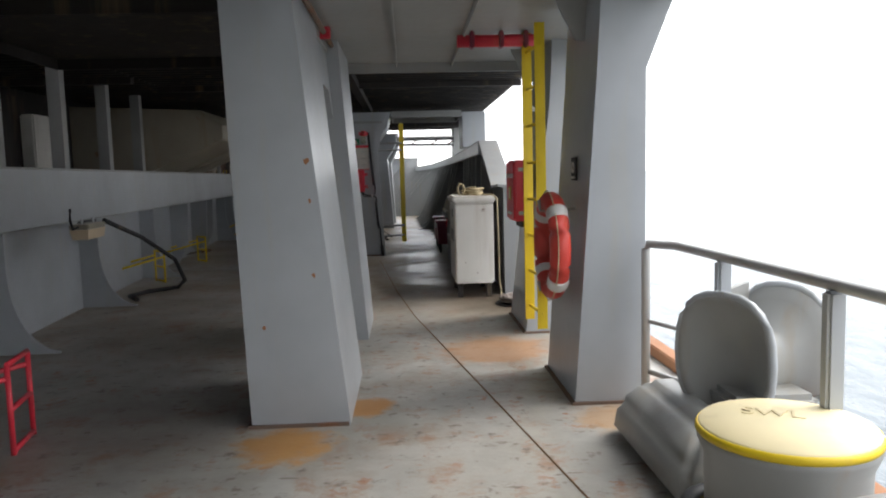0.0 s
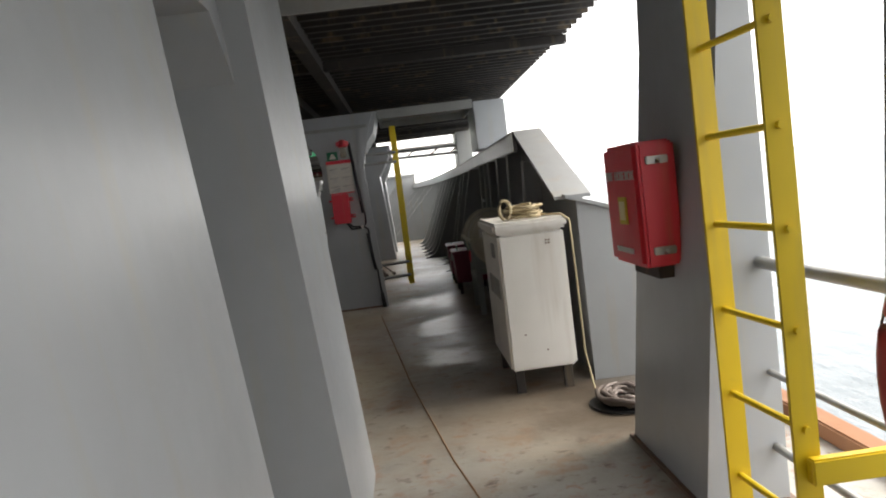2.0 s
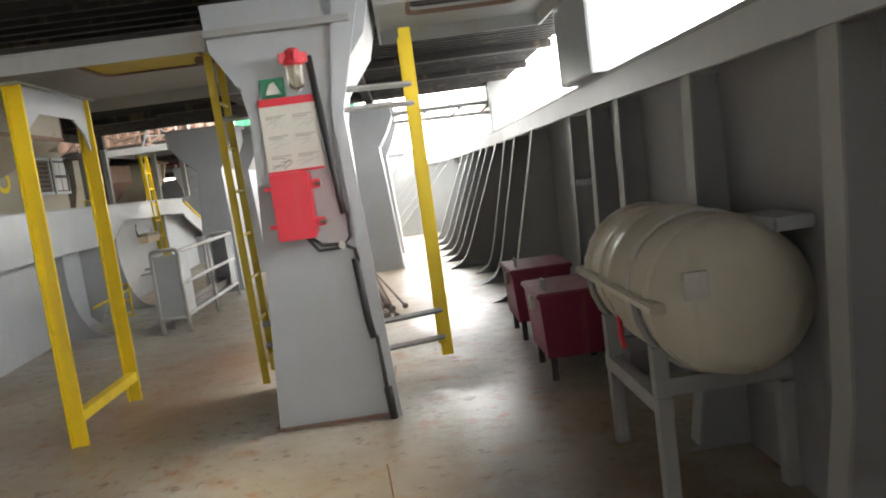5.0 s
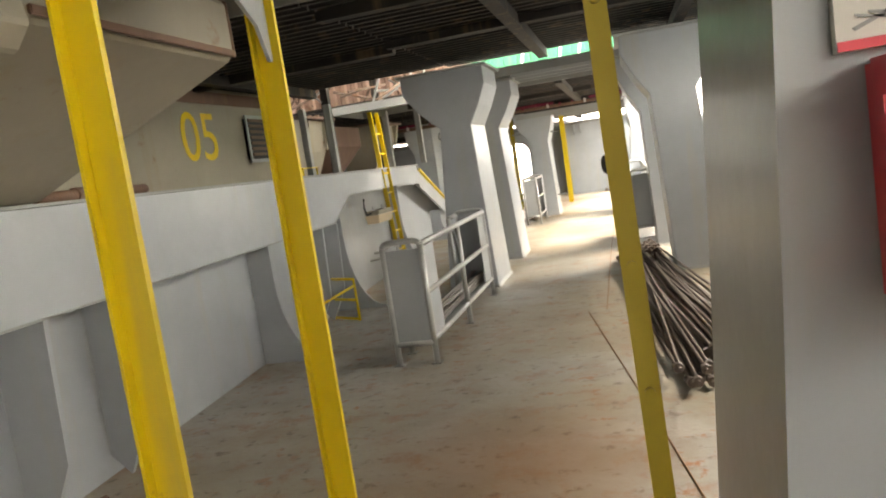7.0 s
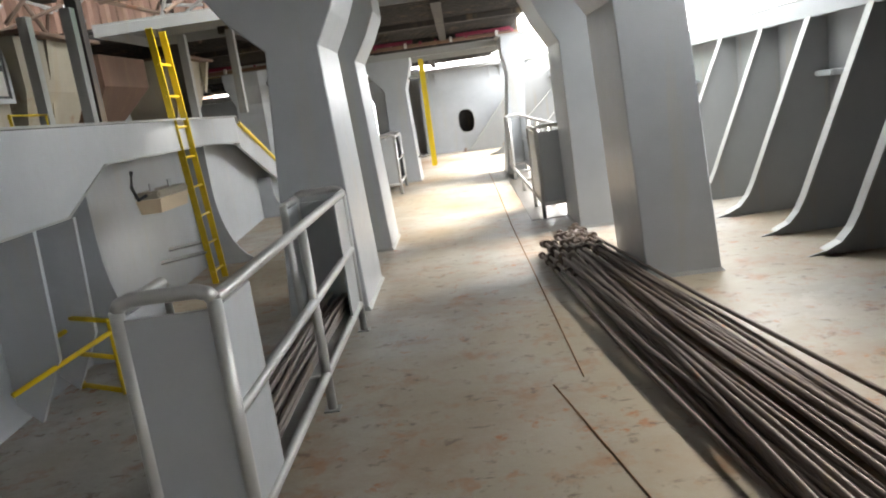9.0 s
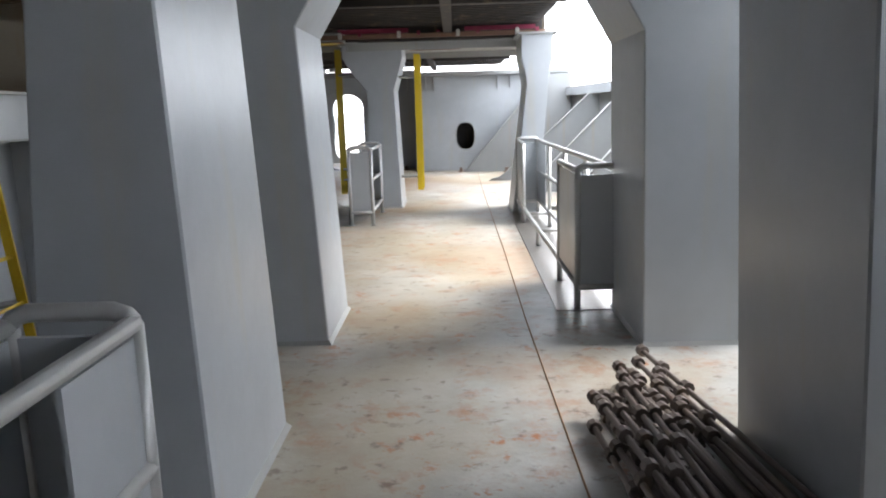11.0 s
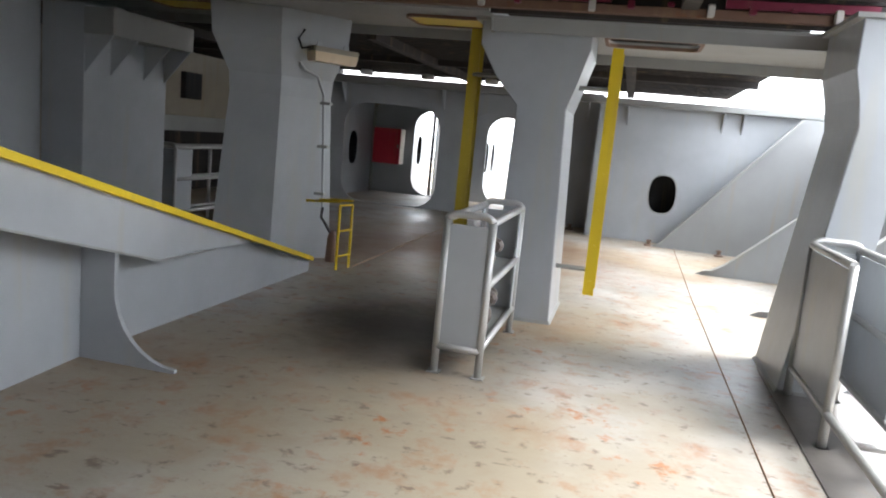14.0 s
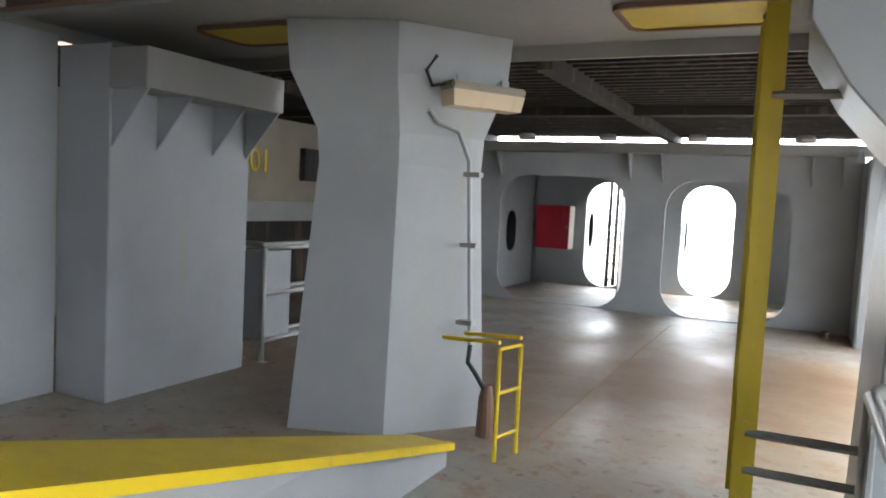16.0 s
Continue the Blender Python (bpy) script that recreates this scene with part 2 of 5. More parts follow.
def holed(outer, holes, axis, lo, hi):
    """A plate with openings: outline and holes as lists of 2D points."""
    def at(p, v):
        return {"y": (p[0], v, p[1]), "x": (v, p[0], p[1]), "z": (p[0], p[1], v)}[axis]
    b = bmesh.new()
    edges = []
    for loop in (outer, *holes):
        vs = [b.verts.new(at(p, lo)) for p in loop]
        edges += [b.edges.new((vs[i], vs[(i + 1) % len(vs)])) for i in range(len(vs))]
    res = bmesh.ops.triangle_fill(b, edges=edges, use_beauty=True, use_dissolve=False)
    faces = [g for g in res["geom"] if isinstance(g, bmesh.types.BMFace)]
    g = bmesh.ops.extrude_face_region(b, geom=faces)
    step = Vector(at((0, 0), hi)) - Vector(at((0, 0), lo))
    bmesh.ops.translate(b, verts=[v for v in g["geom"] if isinstance(v, bmesh.types.BMVert)], vec=step)
    return b


def oval(cx, cz, w, h, n=20, power=2.6):
    out = []
    for i in range(n):
        a = 2 * math.pi * i / n
        c, s = math.cos(a), math.sin(a)
        out.append((cx + w / 2 * math.copysign(abs(c) ** (2 / power), c), cz + h / 2 * math.copysign(abs(s) ** (2 / power), s)))
    return out


def rounded(x0, x1, z0, z1, r, n=5):
    out = []
    for cx, cz, a0 in ((x1 - r, z0 + r, -90), (x1 - r, z1 - r, 0), (x0 + r, z1 - r, 90), (x0 + r, z0 + r, 180)):
        for i in range(n + 1):
            a = radians(a0 + 90 * i / n)
            out.append((cx + r * math.cos(a), cz + r * math.sin(a)))
    return out


def tube(points, r, sides=10, bm=None, closed=False):
    b = bmesh.new()
    pts = [Vector(p) for p in points]
    rings = []
    for i, p in enumerate(pts):
        prev = pts[i - 1] if i or closed else None
        nxt = pts[(i + 1) % len(pts)] if i + 1 < len(pts) or closed else None
        d = ((p - prev).normalized() if prev is not None else Vector()) + ((nxt - p).normalized() if nxt is not None else Vector())
        d = d.normalized() if d.length > 1e-6 else Vector((0, 0, 1))
        up = Vector((0, 0, 1)) if abs(d.z) < 0.9 else Vector((1, 0, 0))
        u = d.cross(up).normalized()
        v = u.cross(d).normalized()
        rings.append([b.verts.new(p + (u * math.cos(2 * math.pi * k / sides) + v * math.sin(2 * math.pi * k / sides)) * r) for k in range(sides)])
    last = len(rings) if closed else len(rings) - 1
    for i in range(last):
        a, c = rings[i], rings[(i + 1) % len(rings)]
        for k in range(sides):
            b.faces.new((a[k], a[(k + 1) % sides], c[(k + 1) % sides], c[k]))
    if not closed:
        b.faces.new(rings[0])
        b.faces.new(rings[-1])
    return b if bm is None else merge(bm, b)


def lathe(profile, centre, axis="z", sides=28):
    """profile: (radius, height) rows turned round an axis through centre."""
    b = bmesh.new()
    rings = []
    for r, h in profile:
        ring = []
        for k in range(sides):
            a = 2 * math.pi * k / sides
            c, s = r * math.cos(a), r * math.sin(a)
            p = {"z": (c, s, h), "x": (h, c, s), "y": (c, h, s)}[axis]
            ring.append(b.verts.new(Vector(centre) + Vector(p)))
        rings.append(ring)
    for a, c in zip(rings, rings[1:]):
        for k in range(sides):
            b.faces.new((a[k], a[(k + 1) % sides], c[(k + 1) % sides], c[k]))
    b.faces.new(rings[0])
    b.faces.new(rings[-1])
    return b


def loft(sections):
    """Rings of equal length, skinned and capped."""
    b = bmesh.new()
    rings = [[b.verts.new(p) for p in s] for s in sections]
    n = len(rings[0])
    for a, c in zip(rings, rings[1:]):
        for k in range(n):
            b.faces.new((a[k], a[(k + 1) % n], c[(k + 1) % n], c[k]))
    b.faces.new(rings[0])
    b.faces.new(rings[-1])
    return b


def coam(y):
    """The hatch coaming's foot line across the ship at y."""
    return max(-4.0 - 0.083 * (y - 11.75), -5.37)


def girder(y):
    """How far the girder's side plate stands out from the coaming; it runs into the wall at its forward end."""
    return 0.35 if y < 25.7 else max(0.012, -4.972 - 0.09 * (y - 27) - coam(y))


# ---- sea, deck ----
part("sea", prism([(-3000, -3000), (4000, -3000), (4000, 4000), (-3000, 4000)], "z", -6.2, -6.0), SEA, None, "calm grey hazy sea", "structure", "sea")
deck = part("deck", prism([(-22, -14), (2.05, -14), (2.05, 9.6), (1.7, 12), (1.75, 25), (1.25, 31), (0.55, 40), (0.5, 62), (-22, 62)], "z", -0.3, 0.0), DECK, None, "worn grey steel deck with rust patches", "structure", "deck")
part("hull_side", box(1.85, 2.03, -14, 9.6, -6.5, -0.3), RUST_EDGE, None, "rust-streaked hull side below the deck edge", "structure", "hull")
part("deck_edge_bar", box(1.93, 2.05, -14, 9.6, 0.0, 0.09, 0.01), RUST_EDGE, None, "rusty orange deck edge bar", "structure", "trim")


def seam(name, pts, r=0.008, mat=None):
    b = bmesh.new()
    for p, q in zip(pts, pts[1:]):
        d = (Vector(q) - Vector(p))
        u = Vector((-d.y, d.x, 0)).normalized() * r
        vs = [b.verts.new(Vector(p) + u), b.verts.new(Vector(q) + u), b.verts.new(Vector(q)), b.verts.new(Vector(p))]
        ws = [b.verts.new(Vector(p)), b.verts.new(Vector(q)), b.verts.new(Vector(q) - u), b.verts.new(Vector(p) - u)]
        vs[2].co.z = vs[3].co.z = ws[0].co.z = ws[1].co.z = 0.008
        for v in (vs[0], vs[1], ws[2], ws[3]):
            v.co.z = 0.001
        b.faces.new(vs)
        b.faces.new(ws)
    part(name, b, mat or RUSTY, None, "rusty weld seam on the deck", "structure", "seam")


seam("deck_seam_1", [(1.3, 0.5, 0), (0.82, 3.9, 0), (0.1, 8.33, 0), (-0.11, 10.05, 0), (-0.45, 13.6, 0)], 0.006, SEAM_RUST)
seam("deck_seam_2", [(-1.1, 16.0, 0), (-1.4, 17.8, 0), (-1.76, 19.85, 0)], 0.006, SEAM_RUST)
seam("deck_seam_4", [(-1.6, 19.9, 0), (-1.62, 24.45, 0), (-1.6, 27.0, 0), (-1.6, 32.6, 0), (-1.55, 37.3, 0)], 0.005, SEAM_RUST)
seam("deck_seam_3", [(-5.1, 31.8, 0), (-5.11, 33.5, 0), (-5.11, 37.5, 0)], 0.005, SEAM_RUST)

# ---- columns ----
def column(base, neck, top, zs, label, flange=True, group="support columns"):
    """A tapered box column: footprints (x0, x1, y0, y1) at the foot, the neck and the head, heights zs."""
    ob = thing("column", ((base[0] + base[1]) / 2, (base[2] + base[3]) / 2, 0), label, "column", group)
    def ring(f, z):
        return [(f[0], f[2], z), (f[1], f[2], z), (f[1], f[3], z), (f[0], f[3], z)]
    mid = tuple((b * 0.35 + t * 0.65) for b, t in zip(neck, top))
    mid = (mid[0] + 0.02, mid[1] - 0.02, mid[2], mid[3])
    b = loft([ring(base, 0), ring(neck, zs[0]), ring(mid, (zs[0] + zs[1]) / 2), ring(top, zs[1]), ring(top, zs[2])])
    bmesh.ops.bevel(b, geom=[e for e in b.edges if abs(e.verts[0].co.z - e.verts[1].co.z) > 0.1], offset=0.008, segments=1, affect="EDGES")
    part("column_body", b, GREY, ob)
    w = 0.018
    part("weld_foot", loft([ring((base[0] - w, base[1] + w, base[2] - w, base[3] + w), 0.0), ring((base[0] + 0.003, base[1] - 0.003, base[2] + 0.003, base[3] - 0.003), 0.03)]), GREY_DULL, ob, "rust-stained weld bead")
    if flange:
        part("head_plate", box(top[0] - 0.05, top[1] + 0.05, top[2] - 0.04, top[3] + 0.04, zs[2], zs[2] + 0.03), GREY_DULL, ob)
    return ob


L1 = "grey painted steel column tapering upward from the deck"
# first frame of columns
ca = thing("column_pair", (-0.62, 6.5, 0), "grey steel column pair joined above a walk-through opening", "column", "support columns")
def ring4(x0, x1, y0, y1, z):
    return [(x0, y0, z), (x1, y0, z), (x1, y1, z), (x0, y1, z)]
part("near_column", loft([ring4(-0.9, -0.32, 5.02, 6.15, 0), ring4(-0.95, -0.495, 5.02, 6.2, 1.75), ring4(-0.97, -0.575, 5.02, 6.25, 2.62)]), GREY, ca)
part("far_column", loft([ring4(-0.9, -0.33, 7.3, 8.3, 0), ring4(-0.95, -0.45, 7.25, 8.3, 1.75), ring4(-0.97, -0.50, 7.2, 8.3, 2.62)]), GREY, ca)
part("lintel", loft([[(-0.97, 6.2, 2.05), (-0.565, 6.2, 2.05), (-0.61, 6.2, 2.62), (-0.97, 6.2, 2.62)], [(-0.97, 6.32, 2.19), (-0.575, 6.32, 2.19), (-0.61, 6.32, 2.62), (-0.97, 6.32, 2.62)],
                     [(-0.97, 7.05, 2.19), (-0.575, 7.05, 2.19), (-0.61, 7.05, 2.62), (-0.97, 7.05, 2.62)], [(-0.97, 7.25, 1.95), (-0.56, 7.25, 1.95), (-0.61, 7.25, 2.62), (-0.97, 7.25, 2.62)]]), GREY, ca)
part("weld_foot", box(-0.92, -0.33, 5.0, 6.17, 0, 0.02), RUSTY, ca, "rusty weld bead")
chip_rnd = random.Random(4)
for px, pz, pr in ((-0.505, 1.33, 0.010), (-0.515, 1.56, 0.014), (-0.80, 0.6, 0.010), (-0.50, 0.9, 0.010)):
    pts = [(px + pr * (0.5 + chip_rnd.random()) * math.cos(a), pz + pr * (0.7 + 1.2 * chip_rnd.random()) * math.sin(a)) for a in [2 * math.pi * k / 11 for k in range(11)]]
    part("paint_chip", prism(pts, "y", 5.016, 5.019), RUST_EDGE, ca, "rust spot")
part("top_pipe", tube([(-0.55, 3.0, 2.58), (-0.55, 8.0, 2.58)], 0.022, 8), RUSTY, ca, "thin rusty pipe along the head")
for y in (5.3, 6.6, 7.6):
    part("pipe_clamp", box(-0.6, -0.5, y, y + 0.06, 2.53, 2.62, 0.008), RED, ca, "red clamp")

def outer_column(x0, x1, y0, y1, h, label, lean=0.15):
    ob = thing("outer_column", ((x0 + x1) / 2, (y0 + y1) / 2, 0), label, "column", "support columns")
    part("column_body", loft([ring4(x0, x1, y0, y1, 0), ring4(x0 + lean, x1 + 0.01, y0, y1, 2.07), ring4(x0 + lean + 0.02, x1 + 0.15, y0, y1, h - 0.2), ring4(x0 + lean + 0.03, x1 + 0.24, y0, y1, h)]), GREY, ob)
    part("weld_foot", box(x0 - 0.02, x1 + 0.02, y0 - 0.02, y1 + 0.02, 0, 0.018), RUSTY, ob, "rusty weld bead")
    part("stiffener", prism([(x0 + 0.1, 2.3), (x0 + 0.3, 2.3), (x0 + 0.3, 2.6), (x0 - 0.05, 2.6)], "y", y0 + 0.35, y0 + 0.37), GREY_DULL, ob)
    return ob


outer_column(1.07, 1.51, 5.22, 6.13, 2.62, "grey steel column flaring at its head beside the rail")
outer_column(1.10, 1.46, 7.33, 8.30, 2.62, "grey steel column at the deck edge behind the ladder", 0.24)

# middle column with the alarm box
pc = thing("panel_column", (-0.8, 14.6, 0), "grey steel column carrying a red box, notice and cables", "column", "support columns")
part("column_body", loft([ring4(-1.14, -0.44, 14.4, 15.5, 0), ring4(-1.06, -0.50, 14.4, 15.5, 1.2), ring4(-1.02, -0.51, 14.4, 15.5, 1.9), ring4(-1.05, -0.47, 14.4, 15.5, 2.1), ring4(-1.2, -0.28, 14.4, 15.5, 2.35), ring4(-1.215, -0.205, 14.4, 15.5, 2.62)]), GREY, pc)
part("edge_flange", loft([ring4(-0.45, -0.37, 14.36, 14.40, 0), ring4(-0.53, -0.46, 14.36, 14.40, 1.9), ring4(-0.45, -0.3, 14.36, 14.40, 2.5), ring4(-0.4, -0.25, 14.36, 14.40, 2.6)]), GREY, pc)
part("head_rib", box(-1.2, -0.35, 14.33, 14.40, 2.42, 2.46), GREY_DULL, pc)
part("weld_foot", box(-1.16, -0.42, 14.38, 15.52, 0, 0.02), RUSTY, pc, "rusty weld bead")

L2 = "grey steel column with curved brackets at its head"
column((-3.5, -2.90, 21.70, 22.70), (-3.35, -2.97, 21.75, 22.65), (-3.75, -2.75, 21.75, 22.65), (1.95, 2.4, 2.6), L2)
column((-3.52, -2.91, 23.95, 24.80), (-3.38, -3.00, 23.95, 24.80), (-3.75, -2.75, 23.95, 24.80), (1.95, 2.4, 2.6), L2)
column((-0.86, -0.33, 21.55, 22.55), (-0.94, -0.46, 21.55, 22.55), (-1.2, -0.2, 21.55, 22.55), (1.95, 2.4, 2.6), L2)
column((-0.97, -0.31, 23.77, 24.68), (-1.0, -0.40, 23.77, 24.68), (-1.28, -0.15, 23.77, 24.68), (1.85, 2.4, 2.6), L2)
column((-3.40, -2.90, 30.58, 31.50), (-3.36, -2.96, 30.60, 31.45), (-3.7, -2.82, 30.60, 31.45), (1.75, 2.22, 2.4), L2)
column((-1.30, -0.96, 29.66, 30.50), (-1.09, -0.80, 29.66, 30.50), (-1.16, -0.74, 29.66, 30.50), (1.75, 2.1, 2.4), L2)

ch = thing("inner_column", (-6.0, 31.9, 0), "pale grey steel column with a lamp and conduit", "column", "support columns")
def ring_h(k, z, s=0.0):
    pts = [(-6.52, 31.35), (-5.93, 31.55), (-5.50, 32.13), (-5.95, 32.6), (-6.5, 32.45)]
    c = Vector((-6.02, 31.95))
    return [((p[0] - c.x) * k + c.x, (p[1] - c.y) * k + c.y, z) for p in pts]
part("column_body", loft([ring_h(1, 0), ring_h(0.82, 1.7), ring_h(0.84, 1.9), ring_h(1.08, 2.25), ring_h(1.12, 2.555)]), GREY, ch)
part("conduit", tube([(-5.54, 31.95, 0.55), (-5.60, 31.92, 1.75), (-5.66, 31.87, 1.93), (-5.76, 31.78, 1.98), (-5.80, 31.72, 2.05)], 0.017, 8), GREY, ch, "grey conduit pipe")
for z in (0.7, 1.2, 1.65):
    part("pipe_clip", box(-5.63, -5.52, 31.9, 31.97, z, z + 0.03), GREY_DULL, ch)
part("cable_tail", tube([(-5.54, 31.95, 0.57), (-5.52, 31.88, 0.47), (-5.46, 31.88, 0.40), (-5.40, 31.92, 0.28), (-5.40, 31.93, 0.0)], 0.016, 8), BLACK, ch, "black cable")

# ---- coaming, girder and brackets ----
def along(profile, ys, name, mat, label, cat, off=0.0):
    """A wall or beam following the coaming line. profile(y) gives (dx, z) points."""
    b = loft([[(coam(y) + off + dx, y, z) for dx, z in profile(y)] for y in ys])
    return part(name, b, mat, None, label, "structure", cat)


def top_z(y):
    return 1.62 if y < 25.64 else max(0.10, 1.62 - 0.2625 * (y - 25.64))


def low_z(y):
    if y < 20.6:
        return 1.08
    if y < 21.3:
        return 1.08 + 0.26 * (y - 20.6) / 0.7
    if y < 25.64:
        return 1.34
    if y < 28.45:
        return min(1.34, top_z(y) - 0.33)
    return 0.552 - 0.047 * (y - 28.45)


ys = [-12, 0, 8, 14, 20.6, 21.3, 24, 25.64, 25.9, 27.5, 28.25, 28.45, 29.2, 29.8, 31.3]
along(lambda y: [(-0.12, 0), (0, 0), (0, top_z(y) - 0.02), (-0.12, top_z(y) - 0.02)], ys, "coaming_wall", GREY, "grey hatch coaming wall", "wall")
along(lambda y: [(girder(y) - 0.03, low_z(y)), (girder(y), low_z(y)), (girder(y), top_z(y) - 0.018), (girder(y) - 0.03, top_z(y) - 0.018)], ys[:-1], "coaming_girder_face", GREY, "pale grey coaming girder side plate", "girder")
along(lambda y: [(-0.14, top_z(y) - 0.016), (girder(y) + 0.03, top_z(y) - 0.016), (girder(y) + 0.03, top_z(y)), (-0.14, top_z(y))], ys, "coaming_top_plate", GREY_DULL, "grey coaming top plate", "girder")
YR = [25.95, 27.5, 28.25, 29, 30.4, 31.28]
along(lambda y: [(girder(y) + 0.004, top_z(y) - 0.028), (girder(y) + 0.045, top_z(y) - 0.028), (girder(y) + 0.045, top_z(y) + 0.014), (girder(y) + 0.004, top_z(y) + 0.014)], YR, "ramp_edge", YELLOW, "yellow edge of the sloping coaming top", "trim")
along(lambda y: [(-0.22, top_z(y) + 0.004), (girder(y), top_z(y) + 0.004), (girder(y), top_z(y) + 0.01), (-0.22, top_z(y) + 0.01)], YR, "ramp_top", YELLOW, "worn yellow sloping top plate", "trim")
along(lambda y: [(girder(y) + 0.002, low_z(y) - 0.006), (girder(y) + 0.008, low_z(y) - 0.006), (girder(y) + 0.008, low_z(y) + 0.006), (girder(y) + 0.002, low_z(y) + 0.006)], ys[:-2], "girder_lower_edge", GREY_DULL, "stained lower edge of the girder", "trim")


def bracket(y, reach=0.62, thick=0.03, zt=1.1):
    x = coam(y)
    pts = [(x, 0), (x + reach, 0), (x + reach, 0.02)]
    for i in range(1, 9):
        a = radians(90 * i / 8)
        pts.append((x + reach - (reach - 0.22) * math.sin(a), 0.02 + (zt * 0.66) * (1 - math.cos(a))))
    pts += [(x + 0.22, zt), (x, zt)]
    ob = part("bracket", prism(pts, "y", y, y + thick), GREY, None, "grey curved bracket plate under the girder", "", "bracket")
    ob["group"] = "coaming brackets"
    return ob


for y in (4.4, 7.2, 9.6, 12.2, 19.0, 21.2, 24.4, 28.1):
    bracket(y, zt=low_z(y) if y < 26 else low_z(y))
for y in (16.0, 16.7, 14.2, 20.2, 20.7):
    x = coam(y)
    ob = part("stiffener_plate", prism([(x, 0.12), (x + 0.12, 0.0), (x + 0.3, 0.35), (x + 0.33, 1.07), (x, 1.07)], "y", y, y + 0.03), GREY, None, "grey upright stiffener on the coaming", "", "stiffener")
    ob["group"] = "coaming stiffeners"

# ---- bulwark ----
BW = [(9.55, 1.22, 1.30), (11.2, 1.24, 1.90), (15, 1.38, 1.93), (20, 1.44, 1.91), (25, 1.34, 1.88), (29, 1.2, 1.85), (34, 0.85, 1.84), (40, 0.45, 1.86), (52, -0.6, 1.9)]
def bw(y):
    for (a, xa, za), (b, xb, zb) in zip(BW, BW[1:]):
        if y <= b:
            k = (y - a) / (b - a)
            return xa + (xb - xa) * k, za + (zb - za) * k
    return BW[-1][1:]


yb = [r[0] for r in BW]
part("bulwark", loft([[(bw(y)[0], y, -0.3), (bw(y)[0] + 0.04, y, -0.3), (bw(y)[0] + 0.04, y, bw(y)[1]), (bw(y)[0], y, bw(y)[1])] for y in yb]), BULWARK, None, "grey steel bulwark plating along the deck edge", "structure", "bulwark")
part("bulwark_rail", loft([[(bw(y)[0] - 0.16, y, bw(y)[1]), (bw(y)[0] + 0.1, y, bw(y)[1]), (bw(y)[0] + 0.1, y, bw(y)[1] + 0.025), (bw(y)[0] - 0.16, y, bw(y)[1] + 0.025)] for y in yb]), BULWARK, None, "grey flat rail on top of the bulwark", "structure", "bulwark rail")
part("bulwark_band", loft([[(bw(y)[0] - 0.165, y, bw(y)[1] - 0.16), (bw(y)[0] - 0.13, y, bw(y)[1] - 0.16), (bw(y)[0] - 0.13, y, bw(y)[1] - 0.002), (bw(y)[0] - 0.165, y, bw(y)[1] - 0.002)] for y in yb[1:]]), GREY, None, "pale flat band along the bulwark top", "structure", "bulwark rail")
part("bulwark_end_plate", prism([(1.2, 0), (2.02, 0), (2.02, 1.0), (1.2, 1.31)], "y", 9.5, 9.53), BULWARK, None, "grey end plate of the bulwark with a sloping top", "structure", "bulwark")
part("bulwark_end_rail", loft([[(1.12, 9.46, 1.31), (1.12, 9.58, 1.31), (1.12, 9.58, 1.335), (1.12, 9.46, 1.335)], [(2.05, 9.46, 0.99), (2.05, 9.58, 0.99), (2.05, 9.58, 1.015), (2.05, 9.46, 1.015)]]), BULWARK, None, "flat rail on the sloping end plate", "structure", "bulwark rail")


def stay(y, reach, head=0.16):
    x, z = bw(y)
    ob = thing("bulwark_stay", (x - 0.3, y, 0), "grey triangular stay plate with a pale flanged edge", "bulwark stay", "bulwark stays")
    edge = [(x - reach - 0.16, 0.0), (x - reach - 0.04, 0.03), (x - reach * 0.92, 0.085), (x - reach * 0.84, 0.17), (x - reach * 0.78, 0.28), (x - reach * 0.72, 0.42), (x - 0.16, z - 0.165)] if y < 25.5 else [(x - reach - 0.1, 0.0), (x - reach, 0.05), (x - reach * 0.95, 0.06), (x - reach * 0.88, 0.15), (x - head, z - 0.165)]
    if reach < 0.3:
        edge = [(x - reach - 0.05, 0.0), (x - reach, 0.03), (x - reach * 0.9, 0.2), (x - 0.18, 0.6), (x - 0.14, z - 0.165)]
    part("stay_plate", prism([(x, 0)] + edge + [(x, z - 0.165)], "y", y, y + 0.018), BULWARK, ob)
    b = bmesh.new()
    rows = [(b.verts.new((px, y - 0.045, pz + 0.004)), b.verts.new((px, y + 0.06, pz + 0.004))) for px, pz in edge[1:]]
    for p, q in zip(rows, rows[1:]):
        b.faces.new((p[0], p[1], q[1], q[0]))
    g = bmesh.ops.extrude_face_region(b, geom=b.faces[:])
    bmesh.ops.translate(b, verts=[v for v in g["geom"] if isinstance(v, bmesh.types.BMVert)], vec=(-0.012, 0, 0.006))
    part("stay_flange", b, GREY_DULL, ob, "pale flange")
    return ob


